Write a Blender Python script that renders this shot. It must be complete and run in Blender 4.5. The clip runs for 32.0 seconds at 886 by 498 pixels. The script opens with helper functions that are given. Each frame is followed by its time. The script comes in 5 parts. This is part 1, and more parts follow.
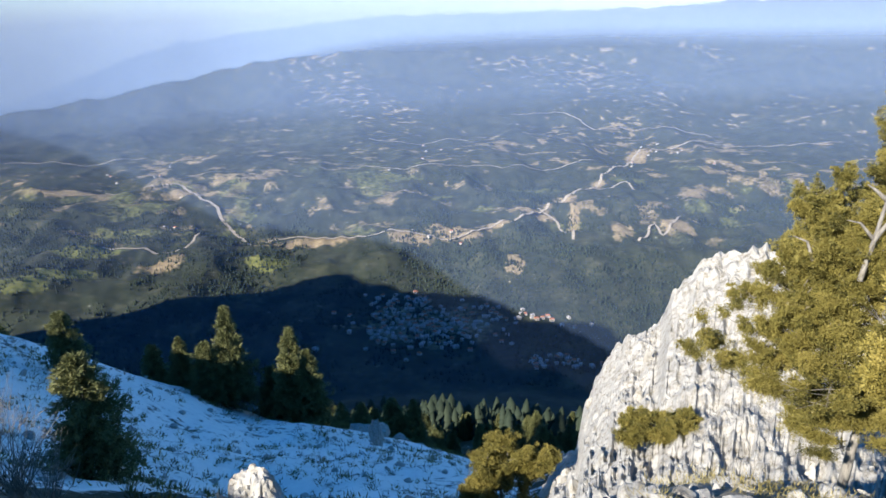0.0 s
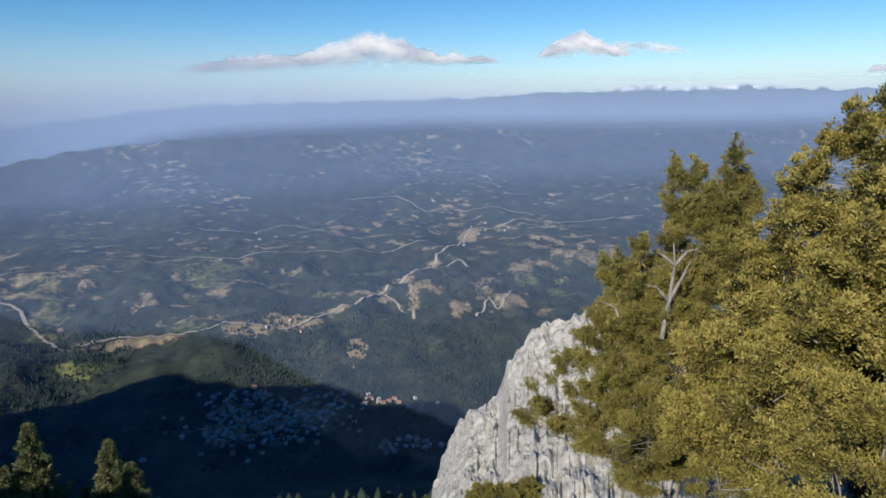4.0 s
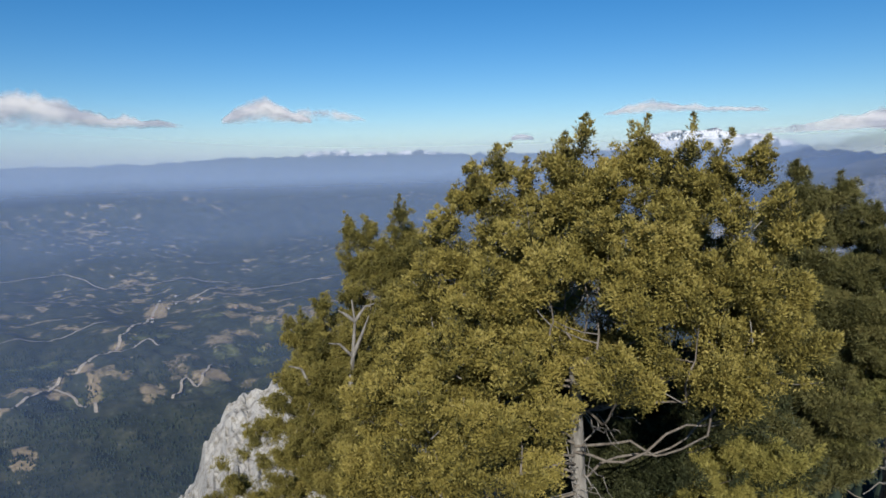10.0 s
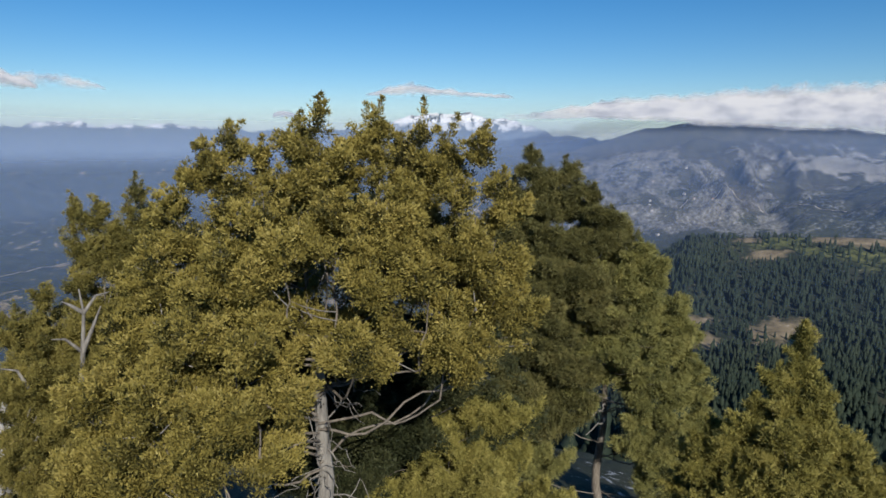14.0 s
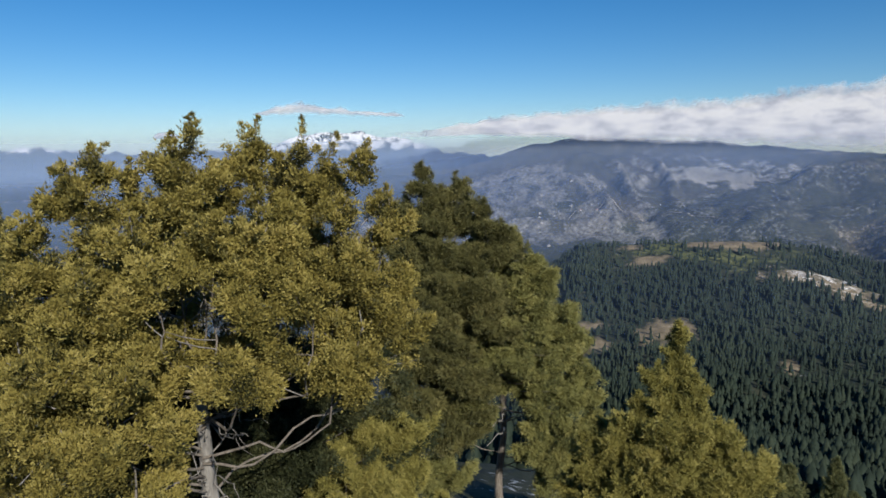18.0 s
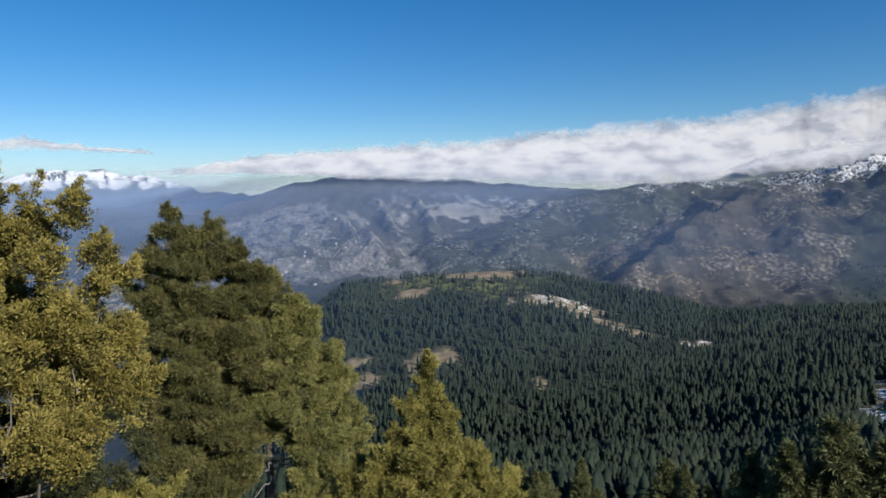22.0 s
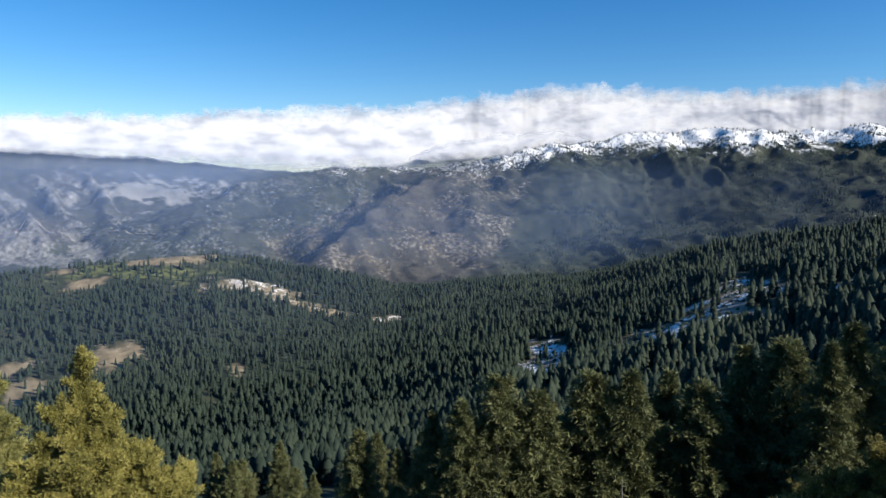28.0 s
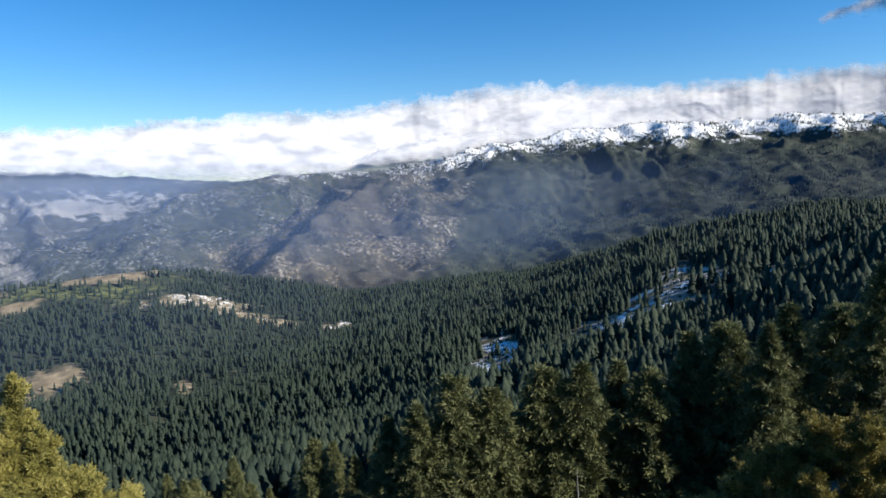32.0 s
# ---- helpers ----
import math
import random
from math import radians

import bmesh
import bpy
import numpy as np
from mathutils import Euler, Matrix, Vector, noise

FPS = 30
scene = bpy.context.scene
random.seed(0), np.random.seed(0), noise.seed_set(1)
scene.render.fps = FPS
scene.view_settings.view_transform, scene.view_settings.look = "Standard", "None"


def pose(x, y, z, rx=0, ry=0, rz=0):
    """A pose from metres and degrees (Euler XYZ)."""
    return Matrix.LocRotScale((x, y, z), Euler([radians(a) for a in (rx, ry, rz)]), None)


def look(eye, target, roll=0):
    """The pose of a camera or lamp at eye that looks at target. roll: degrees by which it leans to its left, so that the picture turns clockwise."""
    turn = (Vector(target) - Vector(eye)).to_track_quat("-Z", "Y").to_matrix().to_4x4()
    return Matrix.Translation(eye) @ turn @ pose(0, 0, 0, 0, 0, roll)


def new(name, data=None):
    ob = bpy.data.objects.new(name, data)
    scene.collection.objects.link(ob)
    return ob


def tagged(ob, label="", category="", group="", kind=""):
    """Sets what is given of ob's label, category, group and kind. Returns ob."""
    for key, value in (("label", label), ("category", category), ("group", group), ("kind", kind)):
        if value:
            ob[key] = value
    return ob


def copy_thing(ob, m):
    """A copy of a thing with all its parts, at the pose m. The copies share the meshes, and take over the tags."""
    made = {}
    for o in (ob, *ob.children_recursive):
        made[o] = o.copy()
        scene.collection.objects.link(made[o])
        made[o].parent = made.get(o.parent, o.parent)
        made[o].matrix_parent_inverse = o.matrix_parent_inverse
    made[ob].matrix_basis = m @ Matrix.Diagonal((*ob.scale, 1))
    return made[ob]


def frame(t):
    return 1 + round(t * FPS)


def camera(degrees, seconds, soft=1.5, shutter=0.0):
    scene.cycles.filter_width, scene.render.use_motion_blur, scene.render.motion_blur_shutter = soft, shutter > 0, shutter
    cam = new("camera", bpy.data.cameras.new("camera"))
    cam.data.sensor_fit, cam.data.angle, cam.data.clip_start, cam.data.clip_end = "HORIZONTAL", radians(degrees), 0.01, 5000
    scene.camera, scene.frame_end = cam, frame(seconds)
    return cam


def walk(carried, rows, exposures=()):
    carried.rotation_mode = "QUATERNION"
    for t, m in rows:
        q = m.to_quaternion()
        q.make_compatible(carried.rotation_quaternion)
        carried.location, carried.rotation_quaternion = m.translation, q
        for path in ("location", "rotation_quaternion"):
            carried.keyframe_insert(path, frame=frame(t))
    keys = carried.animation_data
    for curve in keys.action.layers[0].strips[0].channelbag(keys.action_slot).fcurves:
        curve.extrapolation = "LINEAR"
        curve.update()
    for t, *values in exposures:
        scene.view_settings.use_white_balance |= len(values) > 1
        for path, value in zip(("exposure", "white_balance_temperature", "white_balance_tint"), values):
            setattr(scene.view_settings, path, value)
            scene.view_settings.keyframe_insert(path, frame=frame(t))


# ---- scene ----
# Summit lookout over a village valley and a fir-clad range. The origin is the turning viewer's eye; y is the first
# view's heading, azimuths count clockwise from it.

REACH = 0.65  # the camera is held at arm's length and swings round the viewer
ROWS = [  # seconds, then the camera's turn about x, y, z in degrees
    (0.0, 70.60, 1.30, -0.46), (0.5, 71.09, 0.98, -1.65), (1.0, 72.26, 1.26, -2.62), (1.5, 73.20, 0.43, -4.40),
    (2.0, 73.68, 0.58, -5.66), (2.5, 75.07, 0.65, -8.53), (3.0, 76.01, 0.54, -11.24), (3.5, 76.88, 0.74, -12.97),
    (5.5, 78.44, 0.91, -18.19), (6.0, 79.33, 0.71, -19.47), (6.5, 79.48, 0.34, -21.13), (7.0, 80.32, 0.57, -23.56),
    (7.5, 80.81, 0.05, -27.39), (8.0, 81.15, 0.05, -30.32), (8.5, 81.53, 0.53, -32.58), (9.0, 81.91, 0.73, -35.52),
    (9.5, 82.16, 1.82, -37.97), (10.0, 82.21, 1.19, -39.97), (10.5, 82.50, 1.22, -40.77), (11.0, 82.67, 1.04, -41.02),
    (11.5, 82.91, 0.64, -41.37), (12.0, 82.04, 0.05, -45.27), (12.5, 81.64, 0.42, -52.13), (13.0, 81.39, 0.16, -56.48),
    (13.5, 80.74, -0.62, -58.85), (14.0, 80.32, -0.49, -59.55), (14.5, 80.66, 0.41, -62.65), (15.0, 80.73, 0.53, -66.36),
    (15.5, 80.43, 0.26, -64.24), (17.5, 81.09, 0.74, -64.23), (18.0, 81.81, 0.59, -68.54), (18.5, 82.73, 0.31, -72.50),
    (19.0, 83.77, 0.28, -74.95), (19.5, 84.39, 0.21, -77.67), (20.0, 84.05, -0.17, -79.37), (20.5, 83.79, 0.04, -81.62),
    (21.0, 84.28, 0.14, -84.17), (21.5, 84.76, 0.83, -85.74), (22.0, 84.76, 0.92, -88.31), (22.5, 84.66, 0.72, -90.54),
    (23.0, 84.74, 0.87, -91.95), (23.5, 84.31, 0.79, -93.92), (24.0, 84.05, 0.90, -95.90), (24.5, 84.08, 0.65, -98.33),
    (25.0, 84.30, 0.54, -101.40), (25.5, 84.10, 0.12, -104.42), (27.5, 83.20, -0.68, -111.64), (28.0, 83.20, -0.67, -113.62),
    (28.5, 83.08, -0.76, -115.50), (29.0, 83.35, -0.55, -116.11), (29.5, 83.50, 0.02, -117.43), (30.0, 83.58, 0.01, -117.62),
    (30.5, 83.75, 0.01, -117.81), (31.0, 83.53, 0.41, -118.19), (31.5, 83.83, 1.79, -117.87), (32.0, 83.35, 1.63, -118.36),
]


def held(rx, ry, rz):
    return pose(-REACH * math.sin(radians(rz)), REACH * math.cos(radians(rz)), 0, rx, ry, rz)


cam = camera(66.4, 32.0, soft=1.6)
walk(cam, [(t, held(rx, ry, rz)) for t, rx, ry, rz in ROWS], exposures=[(0.0, 1.22, 6500, 10), (3.0, 0.5, 6350, 10), (6.0, 0.28, 6250, 10), (9.0, 0.12, 6200, 10), (13.0, 0.06, 6300, 10), (22.0, 0.2, 6200, 10), (28.0, 0.66, 6250, 10), (32.0, 0.78, 6250, 10)])

# ---- light: low winter sun from behind on the left of the first view, blue sky ----
SUN_AZ, SUN_EL = 226.0, 30.0
world = bpy.data.worlds.new("sky")
scene.world = world
world.use_nodes = True
wn = world.node_tree.nodes
sky = wn.new("ShaderNodeTexSky")
sky.sky_type, sky.sun_disc = "NISHITA", False
sky.sun_elevation, sky.sun_rotation = radians(SUN_EL), radians(SUN_AZ)
sky.altitude, sky.air_density, sky.dust_density, sky.ozone_density = 1500, 1.0, 0.5, 4.0
wn["Background"].inputs["Strength"].default_value = 0.085
rich = wn.new("ShaderNodeHueSaturation")
rich.inputs["Saturation"].default_value = 1.3
world.node_tree.links.new(sky.outputs[0], rich.inputs["Color"])
world.node_tree.links.new(rich.outputs[0], wn["Background"].inputs["Color"])
sun = new("sun", bpy.data.lights.new("sun", "SUN"))
sun.data.energy, sun.data.angle, sun.data.color = 4.8, radians(0.53), (1.0, 0.93, 0.82)
toward = Vector((math.sin(radians(SUN_AZ)) * math.cos(radians(SUN_EL)), math.cos(radians(SUN_AZ)) * math.cos(radians(SUN_EL)), math.sin(radians(SUN_EL))))
sun.matrix_world = look(toward * 50, (0, 0, 0))


# ---- number helpers ----
def hash2(i, j, seed):
    n = (i.astype(np.int64) * 374761393 + j.astype(np.int64) * 668265263 + seed * 974634777) & 0x7FFFFFFF
    n = ((n ^ (n >> 13)) * 1274126177) & 0x7FFFFFFF
    return ((n ^ (n >> 16)) & 0xFFFF) / 65535.0


def value_noise(x, y, seed=0):
    x, y = np.asarray(x, float), np.asarray(y, float)
    i, j = np.floor(x), np.floor(y)
    u, v = x - i, y - j
    u, v = u * u * (3 - 2 * u), v * v * (3 - 2 * v)
    a, b = hash2(i, j, seed), hash2(i + 1, j, seed)
    c, d = hash2(i, j + 1, seed), hash2(i + 1, j + 1, seed)
    return (a + (b - a) * u) * (1 - v) + (c + (d - c) * u) * v - 0.5


def fbm(x, y, octaves=4, seed=0, ridged=False):
    total, amp, f = 0.0, 1.0, 1.0
    for k in range(octaves):
        n = value_noise(x * f + 17.3 * k, y * f - 9.1 * k, seed + k)
        total = total + amp * ((0.5 - 2 * np.abs(n)) if ridged else n)
        amp, f = amp * 0.5, f * 2.03
    return total


def smooth(a, b, v):
    t = np.clip((np.asarray(v, float) - a) / (b - a), 0, 1)
    return t * t * (3 - 2 * t)


def ring(az, r, z=0.0):
    a = radians(az)
    return Vector((r * math.sin(a), r * math.cos(a), z))


# ---- materials ----
def material(name, rough=0.8):
    m = bpy.data.materials.new(name)
    m.use_nodes = True
    nt = m.node_tree
    p = nt.nodes["Principled BSDF"]
    p.inputs["Roughness"].default_value = rough
    p.inputs["Specular IOR Level"].default_value = 0.25
    return m, nt, p


def node(nt, kind, **inputs):
    n = nt.nodes.new(kind)
    for key, value in inputs.items():
        n.inputs[key.replace("_", " ")].default_value = value
    return n


def ramp(nt, source, stops):
    n = nt.nodes.new("ShaderNodeValToRGB")
    while len(n.color_ramp.elements) < len(stops):
        n.color_ramp.elements.new(0.5)
    for e, (pos, col) in zip(n.color_ramp.elements, stops):
        e.position, e.color = pos, (*col, 1)
    nt.links.new(source, n.inputs[0])
    return n.outputs[0]


def mixed(nt, factor, a, b):
    n = nt.nodes.new("ShaderNodeMix")
    n.data_type = "RGBA"
    for sock, value in ((n.inputs[0], factor), (n.inputs[6], a), (n.inputs[7], b)):
        if isinstance(value, (int, float)):
            sock.default_value = value
        elif isinstance(value, tuple):
            sock.default_value = (*value, 1)
        else:
            nt.links.new(value, sock)
    return n.outputs[2]


def coords(nt, scale=1.0, stretch=(1, 1, 1)):
    tc = nt.nodes.new("ShaderNodeTexCoord")
    mp = nt.nodes.new("ShaderNodeMapping")
    mp.inputs["Scale"].default_value = [scale * s for s in stretch]
    nt.links.new(tc.outputs["Object"], mp.inputs[0])
    return mp.outputs[0]


def noise_tex(nt, scale, detail=6.0, rough=0.55, stretch=(1, 1, 1)):
    n = node(nt, "ShaderNodeTexNoise", Scale=1.0, Detail=detail, Roughness=rough)
    nt.links.new(coords(nt, scale, stretch), n.inputs["Vector"])
    return n.outputs[0]


def bump(nt, p, source, strength, distance):
    b = node(nt, "ShaderNodeBump", Strength=strength, Distance=distance)
    nt.links.new(source, b.inputs["Height"])
    nt.links.new(b.outputs[0], p.inputs["Normal"])


def mask(nt, name):
    n = nt.nodes.new("ShaderNodeAttribute")
    n.attribute_name = name
    return n.outputs["Fac"]


def math_node(nt, op, a, b):
    n = nt.nodes.new("ShaderNodeMath")
    n.operation = op
    for sock, value in zip(n.inputs, (a, b)):
        if isinstance(value, (int, float)):
            sock.default_value = value
        else:
            nt.links.new(value, sock)
    return n.outputs[0]


def ground_material():
    m, nt, p = material("mountain_ground", 0.9)
    big = noise_tex(nt, 1 / 70, 8, 0.65)
    wide = math_node(nt, "ADD", math_node(nt, "MULTIPLY", big, 0.55), math_node(nt, "MULTIPLY", noise_tex(nt, 1 / 14, 8, 0.65), 0.45))
    mid = noise_tex(nt, 1 / 14, 8, 0.6)
    fine = noise_tex(nt, 1 / 1.1, 8, 0.65)
    scrub = ramp(nt, wide, [(0.36, (0.016, 0.023, 0.016)), (0.5, (0.031, 0.040, 0.025)), (0.66, (0.072, 0.072, 0.044))])
    dry = ramp(nt, mid, [(0.3, (0.17, 0.13, 0.075)), (0.6, (0.30, 0.235, 0.14)), (0.8, (0.42, 0.35, 0.24))])
    both = math_node(nt, "MULTIPLY", math_node(nt, "ADD", fine, mid), 0.5)
    stone = ramp(nt, both, [(0.25, (0.13, 0.12, 0.11)), (0.5, (0.25, 0.24, 0.22)), (0.75, (0.40, 0.39, 0.365))])
    meadow = ramp(nt, mid, [(0.3, (0.10, 0.12, 0.035)), (0.7, (0.20, 0.20, 0.07))])
    white = ramp(nt, fine, [(0.3, (0.78, 0.78, 0.78)), (0.6, (0.90, 0.89, 0.87))])

    def edge(name, noise, gain=2.6, swing=0.9):
        v = math_node(nt, "ADD", mask(nt, name), math_node(nt, "MULTIPLY", math_node(nt, "SUBTRACT", noise, 0.5), swing))
        n = nt.nodes.new("ShaderNodeMapRange")
        n.inputs[1].default_value, n.inputs[2].default_value = 0.5 - 0.5 / gain, 0.5 + 0.5 / gain
        nt.links.new(v, n.inputs[0])
        return n.outputs[0]

    leafless = ramp(nt, wide, [(0.36, (0.042, 0.038, 0.032)), (0.5, (0.068, 0.062, 0.05)), (0.66, (0.115, 0.105, 0.085))])
    col = mixed(nt, math_node(nt, "MULTIPLY", mask(nt, "bare"), 0.9), scrub, leafless)
    col = mixed(nt, edge("dry", mid), col, dry)
    col = mixed(nt, edge("meadow", mid), col, meadow)
    col = mixed(nt, edge("stone", mid), col, stone)
    col = mixed(nt, edge("snow", both, 5.0, 3.2), col, white)
    nt.links.new(col, p.inputs["Base Color"])
    bump(nt, p, mid, 0.6, 2.0)
    return m


def rock_material():
    m, nt, p = material("limestone", 0.88)
    streak = noise_tex(nt, 1.0, 9, 0.68, (1.6, 1.6, 0.45))
    spots = noise_tex(nt, 5.0, 8, 0.7)
    col = ramp(nt, streak, [(0.24, (0.24, 0.23, 0.21)), (0.36, (0.40, 0.39, 0.37)), (0.6, (0.49, 0.48, 0.455)), (0.8, (0.57, 0.56, 0.53))])
    stain = ramp(nt, spots, [(0.32, (0.42, 0.38, 0.30)), (0.5, (0.86, 0.85, 0.83)), (0.7, (1.0, 1.0, 1.0))])
    n = nt.nodes.new("ShaderNodeMix")
    n.data_type, n.blend_type = "RGBA", "MULTIPLY"
    n.inputs[0].default_value = 1.0
    nt.links.new(col, n.inputs[6])
    nt.links.new(stain, n.inputs[7])
    nt.links.new(n.outputs[2], p.inputs["Base Color"])
    crag = noise_tex(nt, 3.2, 10, 0.72, (1.2, 1.2, 0.9))
    bump(nt, p, crag, 0.7, 0.14)
    return m


def leaf_material(name, dark, mid_, light, through_=0.12, rough=0.6):
    m, nt, p = material(name, rough)
    tint = mask(nt, "tint")
    jitter = noise_tex(nt, 9.0, 3)
    v = math_node(nt, "ADD", math_node(nt, "MULTIPLY", tint, 0.75), math_node(nt, "MULTIPLY", jitter, 0.25))
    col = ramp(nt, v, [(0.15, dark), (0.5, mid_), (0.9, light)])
    nt.links.new(col, p.inputs["Base Color"])
    tr = nt.nodes.new("ShaderNodeBsdfTranslucent")
    nt.links.new(col, tr.inputs["Color"])
    mx = nt.nodes.new("ShaderNodeMixShader")
    mx.inputs[0].default_value = through_
    nt.links.new(p.outputs[0], mx.inputs[1])
    nt.links.new(tr.outputs[0], mx.inputs[2])
    nt.links.new(mx.outputs[0], nt.nodes["Material Output"].inputs[0])
    return m


def bark_material(name, a, b):
    m, nt, p = material(name, 0.9)
    g = noise_tex(nt, 6.0, 8, 0.65, (3, 3, 0.6))
    nt.links.new(ramp(nt, g, [(0.3, a), (0.7, b)]), p.inputs["Base Color"])
    bump(nt, p, g, 0.8, 0.03)
    return m


def plain(name, a, b, scale, rough=0.85):
    m, nt, p = material(name, rough)
    g = noise_tex(nt, scale, 6, 0.6)
    nt.links.new(ramp(nt, g, [(0.3, a), (0.7, b)]), p.inputs["Base Color"])
    return m


def cloud_material():
    m, nt, p = material("cloud_vapour", 1.0)
    # grey folds of the cloud's shading, put into the base colour by noise
    g = noise_tex(nt, 1 / 200, 4, 0.55, (1, 1, 2.2))
    nt.links.new(ramp(nt, g, [(0.36, (0.40, 0.415, 0.46)), (0.46, (0.53, 0.54, 0.57)), (0.56, (0.63, 0.63, 0.63))]), p.inputs["Base Color"])
    p.inputs["Specular IOR Level"].default_value = 0
    bump(nt, p, noise_tex(nt, 1 / 60, 6, 0.6), 0.1, 16.0)
    tr = nt.nodes.new("ShaderNodeBsdfTranslucent")
    tr.inputs["Color"].default_value = (0.9, 0.9, 0.92, 1)
    mx = nt.nodes.new("ShaderNodeMixShader")
    mx.inputs[0].default_value = 0.3
    # fixed normal, up and sunwards, so every face takes the light alike
    glow = nt.nodes.new("ShaderNodeBsdfDiffuse")
    nt.links.new(p.inputs["Base Color"].links[0].from_socket, glow.inputs["Color"])
    up = node(nt, "ShaderNodeCombineXYZ", X=0.3 * math.sin(radians(SUN_AZ)), Y=0.3 * math.cos(radians(SUN_AZ)), Z=0.95)
    nt.links.new(up.outputs[0], glow.inputs["Normal"])
    soft_ = nt.nodes.new("ShaderNodeMixShader")
    soft_.inputs[0].default_value = 0.9
    nt.links.new(p.outputs[0], mx.inputs[1])
    nt.links.new(tr.outputs[0], mx.inputs[2])
    nt.links.new(mx.outputs[0], soft_.inputs[1])
    nt.links.new(glow.outputs[0], soft_.inputs[2])
    # ragged, thinning rim
    wisps = math_node(nt, "ADD", math_node(nt, "MULTIPLY", noise_tex(nt, 1 / 120, 3, 0.5), 0.6), math_node(nt, "MULTIPLY", noise_tex(nt, 1 / 38, 4, 0.55), 0.4))
    ragged = math_node(nt, "ADD", mask(nt, "body"), math_node(nt, "MULTIPLY", math_node(nt, "SUBTRACT", wisps, 0.5), 1.0))
    rim = nt.nodes.new("ShaderNodeMapRange")
    rim.inputs[1].default_value, rim.inputs[2].default_value = 0.12, 0.75
    nt.links.new(ragged, rim.inputs[0])
    clear = nt.nodes.new("ShaderNodeBsdfTransparent")
    fade = nt.nodes.new("ShaderNodeMixShader")
    nt.links.new(rim.outputs[0], fade.inputs[0])
    nt.links.new(clear.outputs[0], fade.inputs[1])
    nt.links.new(soft_.outputs[0], fade.inputs[2])
    nt.links.new(fade.outputs[0], nt.nodes["Material Output"].inputs[0])
    return m


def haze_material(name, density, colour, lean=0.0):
    """Haze painted as colour on a mostly clear sheet, lit from above, thinning upwards."""
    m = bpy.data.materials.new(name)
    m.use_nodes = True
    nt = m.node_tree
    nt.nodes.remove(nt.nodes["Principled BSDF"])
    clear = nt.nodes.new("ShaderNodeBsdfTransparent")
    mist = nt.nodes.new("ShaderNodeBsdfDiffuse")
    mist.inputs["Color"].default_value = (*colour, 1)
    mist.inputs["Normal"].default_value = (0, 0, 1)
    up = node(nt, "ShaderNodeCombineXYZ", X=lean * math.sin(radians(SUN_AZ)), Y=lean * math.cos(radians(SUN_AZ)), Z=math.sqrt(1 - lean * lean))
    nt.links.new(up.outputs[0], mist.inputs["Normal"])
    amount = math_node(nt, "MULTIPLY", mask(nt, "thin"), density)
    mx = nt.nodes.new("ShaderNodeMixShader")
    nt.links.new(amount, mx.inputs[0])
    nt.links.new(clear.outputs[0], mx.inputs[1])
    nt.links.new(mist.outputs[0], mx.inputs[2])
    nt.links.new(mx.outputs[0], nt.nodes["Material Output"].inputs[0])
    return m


GROUND = ground_material()
ROCK = rock_material()
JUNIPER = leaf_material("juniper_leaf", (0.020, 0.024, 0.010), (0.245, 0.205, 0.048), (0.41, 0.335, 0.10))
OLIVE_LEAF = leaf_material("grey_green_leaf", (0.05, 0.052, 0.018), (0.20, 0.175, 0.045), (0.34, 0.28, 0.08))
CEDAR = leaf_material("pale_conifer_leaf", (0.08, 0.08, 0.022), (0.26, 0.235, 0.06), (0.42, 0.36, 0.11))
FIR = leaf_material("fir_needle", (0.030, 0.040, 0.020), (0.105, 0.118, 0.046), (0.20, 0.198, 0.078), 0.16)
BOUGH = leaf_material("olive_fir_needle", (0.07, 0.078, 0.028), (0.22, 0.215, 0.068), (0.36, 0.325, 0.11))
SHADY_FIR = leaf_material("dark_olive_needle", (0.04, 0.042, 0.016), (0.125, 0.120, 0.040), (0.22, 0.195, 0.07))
# near-black needles with the shade put into the colour
SHADE_NEEDLE = leaf_material("shade_dark_needle", (0.018, 0.026, 0.012), (0.045, 0.053, 0.022), (0.10, 0.10, 0.04), 0.2)
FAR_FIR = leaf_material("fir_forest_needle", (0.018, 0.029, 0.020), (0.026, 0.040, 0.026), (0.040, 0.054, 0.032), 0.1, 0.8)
PALE_BARK = bark_material("bleached_bark", (0.10, 0.09, 0.08), (0.36, 0.34, 0.30))
BARK = bark_material("grey_bark", (0.09, 0.075, 0.06), (0.26, 0.23, 0.19))
DRY_GRASS = leaf_material("dry_grass", (0.16, 0.13, 0.04), (0.30, 0.25, 0.09), (0.42, 0.36, 0.17), 0.3)
CLOUD = cloud_material()
ROAD = plain("pale_gravel", (0.30, 0.255, 0.19), (0.44, 0.38, 0.30), 1 / 6)
WALLS = [plain("lime_plaster", (0.34, 0.32, 0.29), (0.48, 0.46, 0.42), 1 / 3), plain("stone_wall", (0.36, 0.33, 0.29), (0.48, 0.45, 0.40), 1 / 2)]
ROOFS = [plain("clay_tile", (0.30, 0.11, 0.06), (0.42, 0.19, 0.12), 1 / 2), plain("slate_tile", (0.26, 0.25, 0.25), (0.40, 0.38, 0.37), 1 / 2)]
WINDOW = plain("window_glass", (0.02, 0.025, 0.03), (0.04, 0.045, 0.05), 1.0, 0.1)

